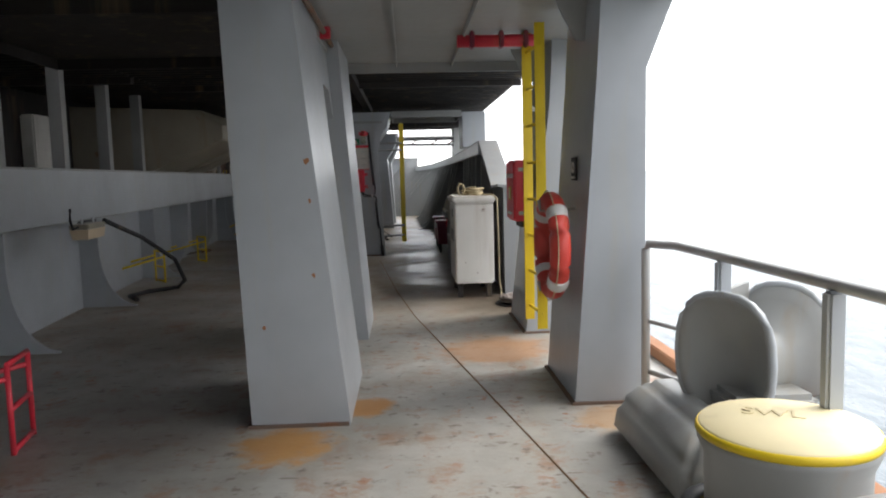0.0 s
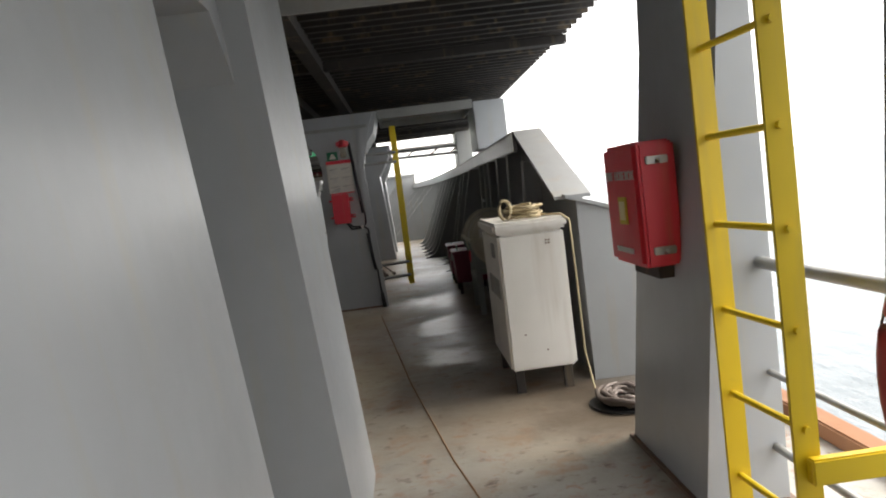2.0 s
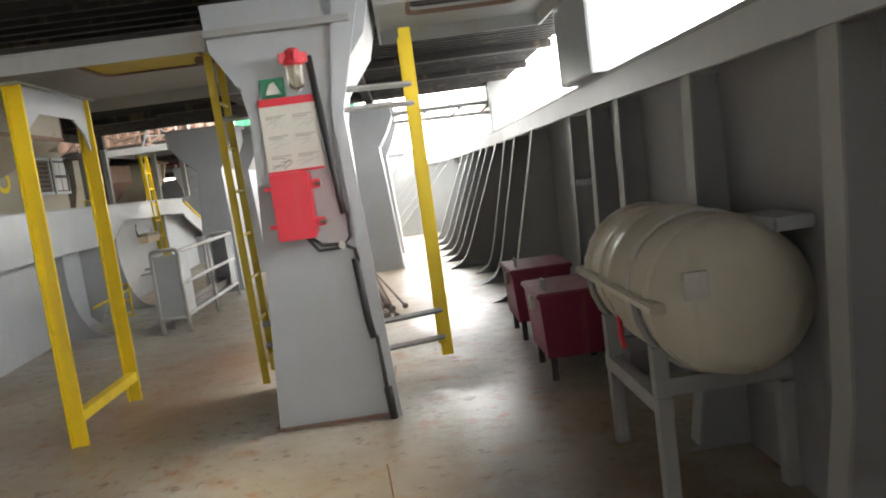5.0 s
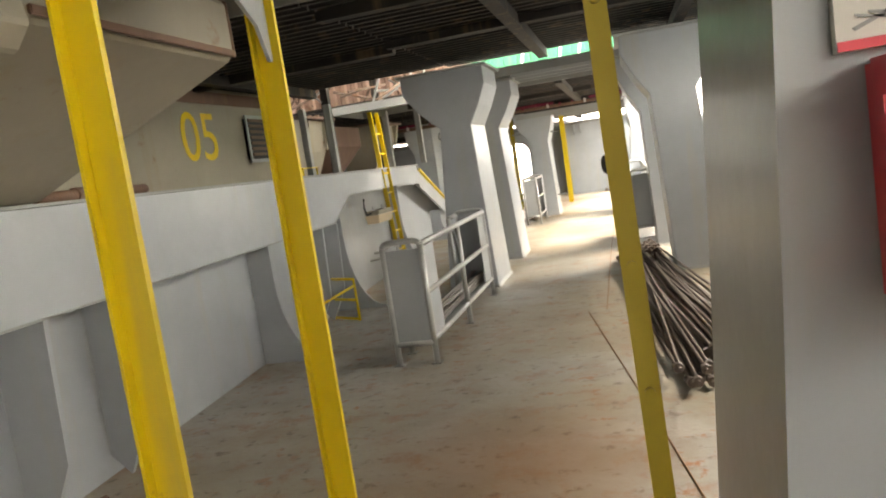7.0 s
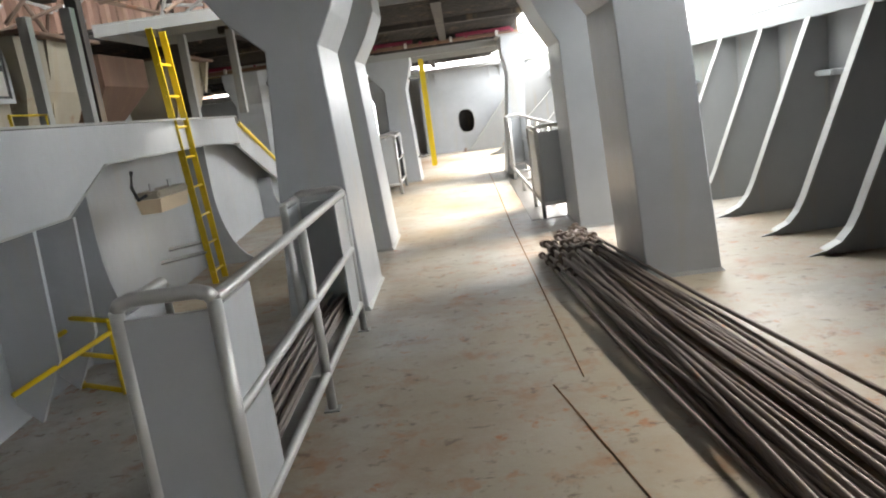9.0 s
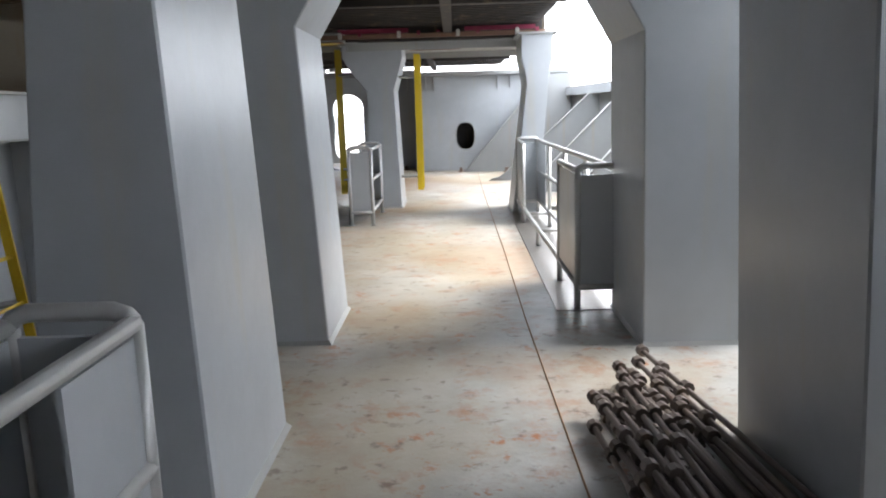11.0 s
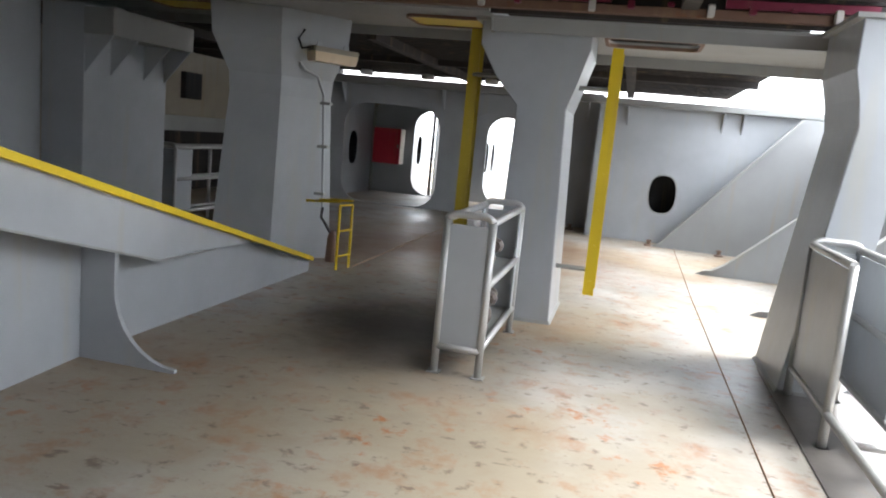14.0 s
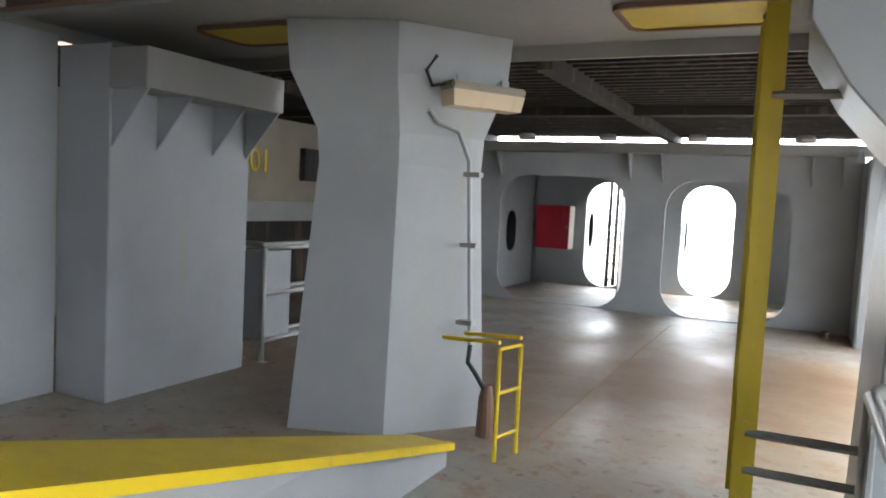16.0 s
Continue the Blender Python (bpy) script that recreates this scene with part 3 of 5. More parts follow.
for y in (10.9, 12.0, 13.2, 14.45, 15.2, 15.9):
    stay(y, 0.26)
for y in (17.6, 18.9, 19.85, 20.7, 21.6, 22.4, 23.4, 24.4, 25.5):
    stay(y, 0.66 if y < 20 else 0.95)
for y, toe in ((27.6, -0.62), (29.9, -0.75), (32.2, -1.0), (34.5, -1.32)):
    stay(y, bw(y)[0] - toe, 0.2)
gs2 = thing("bulkhead_gusset", (-0.4, 36.85, 0), "large grey triangular gusset plate from deck to bulkhead top", "gusset")
part("gusset_plate", prism([(-1.95, 0), (0.62, 0), (0.62, 2.19), (0.04, 2.19), (-1.78, 0.08)], "y", 36.84, 36.86), BULWARK, gs2)
part("gusset_flange", prism([(-1.80, 0.075), (-1.78, 0.06), (0.055, 2.17), (0.035, 2.19)], "y", 36.79, 36.91), GREY_DULL, gs2, "pale flange")
for y, z in ((18.0, 1.1), (20.6, 1.15), (23.2, 1.2), (26.9, 1.2), (28.3, 1.2), (31.1, 1.2), (12.6, 1.1), (15.9, 1.2)):
    x = bw(y)[0]
    ob = part("freeing_bracket", box(x - 0.16, x, y - 0.16, y + 0.16, z, z + 0.05, 0.01), GREY, None, "small grey shelf bracket on the bulwark", "", "bracket")
    ob["group"] = "bulwark brackets"

# ---- walkway plates overhead ----
def walkway(name, x0, x1, y0, y1, z, label, mat=None, holes=()):
    mat = mat or GREY_DULL
    part(name, holed([(x0, y0), (x1, y0), (x1, y1), (x0, y1)], [rounded(x - w / 2, x + w / 2, y - d / 2, y + d / 2, 0.08) for x, y, w, d in holes], "z", z, z + 0.02), mat, None, label, "structure", "ceiling")
    b = bmesh.new()
    for x in (x0, x1 - 0.02):
        box(x, x + 0.02, y0, y1, z - 0.10, z - 0.002, 0, b)
    for y in (y0, y1 - 0.02):
        box(x0 + 0.022, x1 - 0.022, y, y + 0.02, z - 0.10, z - 0.002, 0, b)
    part(name + "_edge", b, mat, None, "edge beams of the overhead walkway", "structure", "beam")


walkway("overhead_walkway_1", -0.6, 1.75, -3.0, 8.55, 2.62, "grey overhead steel plating with weld seams")
# near-black 1b, with 1c added over a sky gap, keeps the bay dim
walkway("overhead_walkway_1b", -11.4, -0.62, -8.0, 5.98, 2.70, "overhead plating painted dark to shade the after bay", DARK)
walkway("overhead_walkway_1c", -3.4, -0.62, 6.0, 8.44, 2.70, "overhead plating painted dark to shade the after bay", DARK)
walkway("overhead_walkway_2", -3.2, -1.22, 14.45, 16.5, 2.47, "grey overhead walkway plate with a hatch")
walkway("overhead_walkway_2b", -0.2, 1.1, 14.5, 15.9, 2.62, "grey overhead walkway plate with an open hatch", None, ((0.42, 15.0, 0.75, 0.5),))
walkway("overhead_walkway_3", -5.45, -3.76, 23.75, 25.1, 2.60, "grey overhead walkway plate between columns")
# 3b runs on over the column heads to keep sky off their faces
walkway("overhead_walkway_3b", -3.74, -0.16, 22.97, 24.93, 2.66, "grey overhead walkway plate with stiffeners between columns")
walkway("overhead_walkway_4", -3.62, -0.75, 30.5, 32.4, 2.41, "grey overhead walkway plate with an open hatch", None, ((-2.35, 31.3, 0.75, 0.5),))
walkway("overhead_walkway_4b", -8.4, -3.64, 30.5, 32.4, 2.56, "grey overhead walkway plate with hatches")
for y in (23.3, 23.75, 24.2, 24.6):
    part("grating_bar", box(-2.7, -1.33, y, y + 0.05, 2.6, 2.655), GREY, None, "pale cross bar under the walkway", "structure", "beam")
for x in (-0.02, 0.55):
    part("plate_stiffener", box(x, x + 0.015, -3, 8.5, 2.57, 2.618), GREY_DULL, None, "flat stiffener under the overhead plate", "structure", "beam")


def hatch(x, y, z, w, d, label, lid=True):
    ob = thing("deck_hatch", (x, y, z), label, "hatch", "overhead hatches")
    part("hatch_rim", holed(rounded(x - w / 2 - 0.03, x + w / 2 + 0.03, y - d / 2 - 0.03, y + d / 2 + 0.03, 0.1), [rounded(x - w / 2, x + w / 2, y - d / 2, y + d / 2, 0.08)], "z", z - 0.03, z - 0.002), BROWN, ob, "rusty rim")
    if not lid:
        return
    part("hatch_lid", prism(rounded(x - w / 2, x + w / 2, y - d / 2, y + d / 2, 0.08), "z", z - 0.018, z - 0.004), OLD_YELLOW, ob, "worn yellow lid")
    part("hinge", box(x + w / 2 - 0.05, x + w / 2 + 0.05, y - 0.05, y + 0.05, z - 0.08, z - 0.032, 0.01), RUSTY, ob)


hatch(-1.75, 15.0, 2.47, 0.75, 0.6, "dull yellow hatch lid in the overhead plate")
hatch(-2.35, 31.3, 2.41, 0.75, 0.5, "open hatch with a rusty rim in the overhead plate", False)
hatch(0.42, 15.0, 2.62, 0.75, 0.5, "open hatch with a rusty rim in the outer overhead plate", False)
hatch(-4.25, 31.75, 2.56, 0.75, 0.5, "worn yellow hatch lid in the overhead plate")
hatch(-7.0, 31.6, 2.56, 0.75, 0.5, "dull yellow hatch lid in the overhead plate")

# ---- slatted hatch panels overhead ----
def slats(name, x0, x1, y0, y1, z, beams_x, beams_y, step=0.16, cover=0.24):
    b = bmesh.new()
    y = y0
    while y < y1:
        box(x0, x1, y, y + 0.05, z, z + 0.09, 0, b)
        y += step
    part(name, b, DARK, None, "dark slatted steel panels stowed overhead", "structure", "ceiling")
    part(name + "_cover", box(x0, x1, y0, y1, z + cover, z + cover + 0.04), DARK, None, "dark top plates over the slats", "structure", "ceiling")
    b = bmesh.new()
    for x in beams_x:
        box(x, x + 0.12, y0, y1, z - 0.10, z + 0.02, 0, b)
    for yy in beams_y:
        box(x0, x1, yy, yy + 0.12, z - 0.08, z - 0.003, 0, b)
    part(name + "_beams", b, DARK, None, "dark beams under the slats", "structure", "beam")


slats("slatted_roof_1", -3.4, 1.75, 8.45, 15.8, 2.80, (-1.2, -0.7), (11.5,), 0.2)
slats("slatted_roof_1b", -11.49, -3.42, 6.0, 14.4, 2.80, (-5.5, -8), (10.5,), 0.2)
slats("slatted_roof_2", -3.4, 1.75, 15.85, 22.95, 2.80, (-2.2, -0.6), (18.5, 20.2), 0.16)
slats("slatted_roof_2b", -11.49, -6.4, 14.42, 18.55, 2.80, (-7.6,), (17.2,), 0.16)
slats("slatted_roof_2c", -11.49, -3.42, 18.57, 22.85, 2.80, (-5.4, -7.6), (20.5,), 0.16)
slats("slatted_roof_2d", -6.38, -3.42, 14.42, 18.55, 2.80, (-5.2,), (17.2,), 0.16)
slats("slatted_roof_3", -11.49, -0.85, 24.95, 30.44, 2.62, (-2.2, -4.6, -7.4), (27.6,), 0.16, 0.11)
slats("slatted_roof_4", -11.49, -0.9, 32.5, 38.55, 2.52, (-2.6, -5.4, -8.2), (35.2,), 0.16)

# sheet added above the walkway so the open hatch looks dark
part("hatch_sky_shield", box(-11.49, -0.9, 30.5, 32.48, 2.83, 2.86), DARK, None, "added dark sheet keeping sky out of the open hatch", "structure", "ceiling")

# ---- forward bulkhead with oval openings ----
Z2 = 2.22
b = holed([(-10.5, 0.0), (-3.0, 0.0), (-3.0, 2.4), (-10.5, 2.4)],
          [rounded(-7.92, -5.98, 0.012, 1.93, 0.42), rounded(-5.42, -3.78, 0.012, 1.93, 0.42)], "y", 38.4, 38.43)
part("bulkhead_inner", b, GREY, None, "grey bulkhead with round-cornered doorways", "structure", "wall")
part("bulkhead_outer", holed([(-3.0, 0.0), (0.62, 0.0), (0.62, Z2), (-3.0, Z2)], [oval(-1.82, 0.82, 0.44, 0.63)], "y", 37.4, 37.43), GREY, None, "grey bulkhead with an oval hole", "structure", "wall")
part("bulkhead_return", box(-3.02, -2.99, 37.43, 38.4, 0, 2.2), GREY, None, "grey bulkhead side plate", "structure", "wall")
part("bulkhead_flange", box(-3.1, 0.65, 37.15, 37.43, Z2, Z2 + 0.1, 0.01), GREY_DULL, None, "stained flange on the bulkhead", "structure", "beam")
part("bulkhead_beam", box(-10.5, -3.1, 38.1, 38.4, 2.28, 2.42, 0.01), GREY_DULL, None, "stained beam along the bulkhead", "structure", "beam")
# backing and box are added; their near-black colour paints the hole's shade
part("porthole_backing", box(-2.98, 0.3, 38.36, 38.395, 0.0, 2.19), BLACK, None, "wall behind the oval hole, painted black for its shade", "structure", "wall")
part("porthole_space_roof", box(-2.98, 0.6, 37.435, 38.395, 2.195, 2.215), DARK, None, "added dark plate keeping light out behind the hole", "structure", "ceiling")
part("porthole_space_side", box(0.3, 0.33, 37.435, 38.395, 0.0, 2.19), DARK, None, "added dark side plate keeping the hole in shade", "structure", "wall")
part("porthole_space_side", box(-2.98, -2.96, 37.435, 38.35, 0.0, 2.19), DARK, None, "added dark side plate keeping the hole in shade", "structure", "wall")
part("porthole_rim", holed(oval(-1.82, 0.82, 0.47, 0.66), [oval(-1.82, 0.82, 0.43, 0.62)], "y", 37.385, 37.398), GREY_DULL, None, "rim of the oval hole", "structure", "trim")
for x in (-2.75, -2.55, -1.05, -0.75):
    part("flange_bracket", prism([(37.17, Z2 - 0.002), (37.398, Z2 - 0.002), (37.398, Z2 - 0.32)], "x", x, x + 0.02), GREY, None, "triangular bracket under the flange", "structure", "bracket")
for x in (-7.95, -5.95, -5.5, -3.6, -3.25):
    part("beam_bracket", prism([(38.12, 2.278), (38.398, 2.278), (38.398, 1.9)], "x", x, x + 0.02), GREY, None, "triangular bracket under the beam", "structure", "bracket")
# second wall behind, opening onto daylight
part("bulkhead_second", holed([(-10.5, 0.0), (-3.0, 0.0), (-3.0, 2.4), (-10.5, 2.4)],
     [rounded(-7.3, -6.45, 0.012, 1.95, 0.4), rounded(-5.58, -4.71, 0.012, 1.95, 0.4)], "y", 41.2, 41.23), GREY, None, "grey second bulkhead with round-cornered doorways", "structure", "wall")
part("bulkhead_roof", box(-10.5, -3.0, 38.43, 41.2, 2.4, 2.44), GREY_DULL, None, "plate roof between the bulkheads", "structure", "ceiling")
for x in (-8.3, -6.05, -3.4):
    part("web_plate", holed([(38.43, 0.0), (41.2, 0.0), (41.2, 2.4), (38.43, 2.4)], [oval(39.9, 1.0, 0.5, 0.72)], "x", x, x + 0.02), GREY, None, "grey web plate with an oval hole", "structure", "wall")

# plate added to stop daylight leaking in beside the bulkhead
part("inboard_gap_plate", box(-11.49, -10.51, 38.4, 38.43, 0, 2.5), GREY_DULL, None, "added grey plate closing a light gap towards the hold", "structure", "wall")
# end wall added and painted dark so the web hole looks shaded
part("cell_end_wall", box(-10.5, -10.46, 38.432, 41.198, 0, 2.398), DARK, None, "added end wall, painted dark for the cell's shade", "structure", "wall")
for x in (-7.62, -5.72):
    part("outer_web_plate", holed([(41.24, 0.0), (43.4, 0.0), (43.4, 2.4), (41.24, 2.4)], [oval(42.0, 1.0, 0.42, 0.72), oval(42.8, 1.0, 0.42, 0.72)], "x", x, x + 0.02), GREY, None, "daylit grey web plate with oval holes", "structure", "wall")
    # back, end and roof added; dark colour gives the holes their shade
    part("outer_cell_back", box(x - 0.5, x - 0.46, 41.24, 43.4, 0, 2.4), DARK, None, "added dark plate putting shade behind the web holes", "structure", "wall")
    part("outer_cell_end", box(x - 0.458, x - 0.002, 43.36, 43.4, 0, 2.4), DARK, None, "added dark end plate putting shade behind the holes", "structure", "wall")
    part("outer_cell_roof", box(x - 0.5, x + 0.02, 41.24, 43.4, 2.402, 2.43), GREY_DULL, None, "added plate roof keeping light out of the cell", "structure", "ceiling")

# dark plates added to stop sky showing between roof and walkway
for xa, xb, za in ((-3.62, -0.75, 2.44), (-8.3, -3.64, 2.585)):
    part("sky_slit_plate", box(xa, xb, 30.45, 30.48, za, 2.80), DARK, None, "added dark plate closing a sky slit over the walkway edge", "structure", "beam")

# ---- shared kinds of things ----
def lettering(text, size, m, mat, parent, name="lettering"):
    cu = bpy.data.curves.new("letters", "FONT")
    cu.body, cu.size, cu.extrude, cu.align_x, cu.align_y = text, size, 0.002, "CENTER", "CENTER"
    tmp = bpy.data.objects.new("letters", cu)
    scene.collection.objects.link(tmp)
    me = bpy.data.meshes.new_from_object(tmp.evaluated_get(bpy.context.evaluated_depsgraph_get()))
    bpy.data.objects.remove(tmp)
    b = bmesh.new()
    b.from_mesh(me)
    bpy.data.meshes.remove(me)
    bmesh.ops.transform(b, matrix=m, verts=b.verts[:])
    return part(name, b, mat, parent, "painted letters")


def ladder(a, c, z0, z1, mat, label, braces=(), step=0.3, wide=0.07, lean=(0, 0)):
    """Two flat stiles at plan points a and c with round rungs; braces: (z, plan point) flat bars back to a column."""
    ob = thing("ladder", ((a[0] + c[0]) / 2, (a[1] + c[1]) / 2, z0), label, "ladder", "fixed ladders")
    d = (Vector(c) - Vector(a)).normalized()
    n = Vector((-d.y, d.x))
    for p in (a, c):
        q = [Vector(p) + n * s * wide / 2 + d * t * 0.007 for s, t in ((-1, -1), (1, -1), (1, 1), (-1, 1))]
        part("stile", loft([[(v.x, v.y, z0) for v in q], [(v.x + lean[0], v.y + lean[1], z1) for v in q]]), mat, ob)
    z = z0 + 0.12
    while z < z1 - 0.05:
        k = (z - z0) / (z1 - z0)
        lx, ly = lean[0] * k, lean[1] * k
        part("rung", tube([(a[0] - d.x * 0.02 + lx, a[1] - d.y * 0.02 + ly, z), (c[0] + d.x * 0.02 + lx, c[1] + d.y * 0.02 + ly, z)], 0.012, 8), mat, ob)
        z += step
    for z, p, q in braces:
        part("brace", tube([(p[0], p[1], z), (q[0], q[1], z)], 0.02, 4), GREY_DULL, ob, "grey standoff bar")
    return ob


def rack(x0, x1, y0, y1, h, label, rods=0, gap=0.17, side_len=0.36, plate=True, open_side=False):
    """A pipe rack with end panels; open_side leaves the x0 side without upper rails between its side panels."""
    ob = thing("storage_rack", ((x0 + x1) / 2, y0, 0), label, "rack", "deck racks")
    r = 0.024
    ny = 2 if y1 - y0 < 1.6 else 3 if y1 - y0 < 3.5 else 5
    rows = [y0 + (y1 - y0) * k / (ny - 1) for k in range(ny)]
    inner = [y0, y0 + side_len, rows[ny // 2], y1 - side_len, y1] if open_side else rows
    for x, at in ((x0, inner), (x1, rows)):
        for y in at:
            top = h if not (open_side and x == x0 and y == rows[ny // 2]) else gap + 0.02
            part("post", tube([(x, y, 0), (x, y, top)], r), GALV, ob, smooth=True)
            part("foot_plate", box(x - 0.04, x + 0.04, y - 0.04, y + 0.04, 0, 0.008), GREY_DULL, ob)
    for x in (x0, x1):
        for z in (gap + 0.02, h * 0.6, h):
            if open_side and x == x0 and z > gap + 0.1:
                if z == h:
                    for ya, yc in ((y0, y0 + side_len), (y1 - side_len, y1)):
                        part("side_rail", tube([(x, ya, z), (x, yc, z)], r), GALV, ob, smooth=True)
                continue
            part("side_rail", tube([(x, y0, z), (x, y1, z)], r), GALV, ob, smooth=True)
    for y in (y0, y1):
        part("end_rail", tube([(x0, y, gap), (x1, y, gap)], r), GALV, ob, smooth=True)
        part("end_rail", tube([(x0, y, h), (x0 + 0.015, y, h + 0.02), (x0 + 0.05, y, h + 0.032), (x1 - 0.05, y, h + 0.032), (x1 - 0.015, y, h + 0.02), (x1, y, h)], r), GALV, ob, smooth=True)
        part("end_panel", box(x0 + 0.01, x1 - 0.01, y - 0.01, y + 0.01, gap + 0.02, h - 0.03), GREY, ob, "grey end panel")
        s = side_len if y == y0 else -side_len
        for x in (x0, x1):
            part("side_panel", box(x - 0.006, x + 0.006, min(y, y + s), max(y, y + s), gap + 0.03, h - 0.03), GREY, ob, "grey side panel")
    for y in rows[1:-1]:
        part("end_rail", tube([(x0, y, gap), (x1, y, gap)], r * 0.8), GALV, ob, smooth=True)
    if plate:
        part("rack_floor", box(x0, x1, y0 + 0.02, y1 - 0.02, gap + 0.0, gap + 0.012), GREY_DULL, ob)
    rnd = random.Random(5)
    for k in range(rods):
        xa, xb = x0 + 0.05 + rnd.random() * (x1 - x0 - 0.1), x0 + 0.05 + rnd.random() * (x1 - x0 - 0.1)
        z = gap + 0.035 + 0.028 * (k // 6)
        bar = part("lashing_bar", tube([(xa, y0 + 0.1, z), (xb, y1 - 0.1, z + rnd.random() * 0.03)], 0.013, 6), WORN, None, "worn steel lashing bar lying in the rack", "", "bar")
        bar["group"] = "lashing bars"
    return ob


def lamp_box(at, yaw, label, length=0.55):
    ob = thing("deck_lamp", at, label, "lamp", "deck lamps")
    m = Matrix.Translation(at) @ Matrix.Rotation(radians(yaw), 4, "Z")
    def put(name, b, mat, lab=""):
        bmesh.ops.transform(b, matrix=m, verts=b.verts[:])
        part(name, b, mat, ob, lab)
    h = length / 2
    put("housing", box(-h, h, -0.09, 0.09, 0.0, 0.05, 0.012), CREAM, "stained housing")
    put("diffuser", loft([[(-h * 0.96, -0.088, -0.002), (h * 0.96, -0.088, -0.002), (h * 0.96, 0.088, -0.002), (-h * 0.96, 0.088, -0.002)],
                          [(-h * 0.9, -0.072, -0.10), (h * 0.9, -0.072, -0.10), (h * 0.9, 0.072, -0.10), (-h * 0.9, 0.072, -0.10)]]), LAMPGLASS, "yellowed diffuser")
    for s in (-0.6, 0.6):
        put("bracket", box(s * h - 0.03, s * h + 0.03, -0.004, 0.004, 0.045, 0.10), GREY)
    put("cable", tube([(-h, 0, 0.03), (-h - 0.08, 0.02, 0.01), (-h - 0.12, 0.03, 0.1), (-h - 0.04, 0.05, 0.2)], 0.012, 6), BLACK, "black cable")
    return ob


# ---- after part of the deck: rail, bollard, chock ----
rail = thing("ship_railing", (1.6, 4.0, 0), "silver-grey tubular railing at the deck edge", "railing")
part("top_rail", tube([(1.47, 5.07, 0.0), (1.47, 5.07, 0.98), (1.48, 5.04, 1.02), (1.55, 4.8, 1.03), (1.6, 4.5, 1.02), (1.62, 3.3, 1.02), (1.64, -8, 1.02)], 0.026), GALV, rail, smooth=True)
part("middle_rail", tube([(1.49, 5.05, 0.55), (1.58, 4.72, 0.56), (1.6, 4.4, 0.54)], 0.014), GALV, rail, smooth=True)
part("middle_rail", tube([(1.62, 3.3, 0.54), (1.64, -8, 0.54)], 0.014), GALV, rail, smooth=True)
part("lower_rail", tube([(1.49, 5.05, 0.24), (1.6, 4.8, 0.24), (1.72, 4.4, 0.24)], 0.018), GALV, rail, smooth=True)
for z, r in ((1.02, 0.026), (0.56, 0.014), (0.24, 0.018)):
    part("gap_rail", tube([(1.43, 6.132, z), (1.42, 7.328, z)], r), GALV, rail, smooth=True)
for y in (4.31, 3.35, 1.8, 0.2, -1.6, -3.4, -5.2):
    part("post", box(1.575, 1.645, y - 0.03, y + 0.03, 0, 1.0, 0.012), GREY, rail)

bol = thing("mooring_bollard", (1.36, 3.2, 0), "grey mooring bollard with a worn yellow top", "bollard", "bollards")
part("barrel", lathe([(0.30, 0.0), (0.285, 0.05), (0.27, 0.2), (0.275, 0.44), (0.30, 0.5), (0.298, 0.53)], (1.36, 3.2, 0), sides=40), GREY_DULL, bol, smooth=True)
part("cap", lathe([(0.297, 0.532), (0.300, 0.545), (0.29, 0.56), (0.0005, 0.565)], (1.36, 3.2, 0), sides=40), PALE_YELLOW, bol, "pale yellow cap", smooth=True)
part("rim", lathe([(0.301, 0.522), (0.306, 0.53), (0.306, 0.54), (0.299, 0.552)], (1.36, 3.2, 0), sides=40), YELLOW, bol, "yellow rim", smooth=True)
part("base_plate", box(1.0, 1.72, 2.1, 3.62, 0, 0.05, 0.01), GREY_DULL, bol)
part("barrel", lathe([(0.30, 0.0), (0.27, 0.2), (0.30, 0.5), (0.298, 0.55), (0.0005, 0.56)], (1.36, 2.35, 0), sides=40), GREY_DULL, bol, smooth=True)
part("rope_eye", tube([(1.36 + 0.32 * math.cos(a), 3.2 + 0.32 * math.sin(a), 0.13 + 0.03 * math.sin(2 * a)) for a in [2 * math.pi * k / 24 for k in range(24)]], 0.035, 8, closed=True), YELLOW, bol, "yellow mooring rope eye", smooth=True)
part("rope_eye", tube([(1.36 + 0.33 * math.cos(a), 3.2 + 0.33 * math.sin(a), 0.21 + 0.02 * math.cos(2 * a)) for a in [2 * math.pi * k / 24 for k in range(24)]], 0.03, 8, closed=True), BLACK, bol, "black rope turn", smooth=True)

chock = thing("mooring_chock", (1.65, 4.2, 0), "grey cast-steel mooring chock with two rounded horns", "chock")
ax = Vector((0.42, 0.24, 0)).normalized()
side = Vector((-ax.y, ax.x, 0))
def chock_ring(centre, w, h, lift, n=24):
    out = []
    for k in range(n):
        a = 2 * math.pi * k / n
        c, s = math.cos(a), math.sin(a)
        p = centre + side * w * math.copysign(abs(c) ** 0.8, c) + Vector((0, 0, lift + h * math.copysign(abs(s) ** 0.8, s)))
        out.append(tuple(p))
    return out
c0 = Vector((1.51, 4.10, 0))
prof = [(0.13, 0.03, 0.04), (0.115, 0.09, 0.11), (0.07, 0.16, 0.195), (0.025, 0.225, 0.265), (0.004, 0.25, 0.29), (0.012, 0.265, 0.305), (0.035, 0.262, 0.30), (0.07, 0.20, 0.235), (0.14, 0.13, 0.16), (0.26, 0.10, 0.13), (0.38, 0.13, 0.16), (0.45, 0.20, 0.235), (0.485, 0.262, 0.30), (0.508, 0.265, 0.305), (0.516, 0.25, 0.29), (0.495, 0.225, 0.265), (0.45, 0.16, 0.195), (0.405, 0.09, 0.11), (0.39, 0.03, 0.04)]
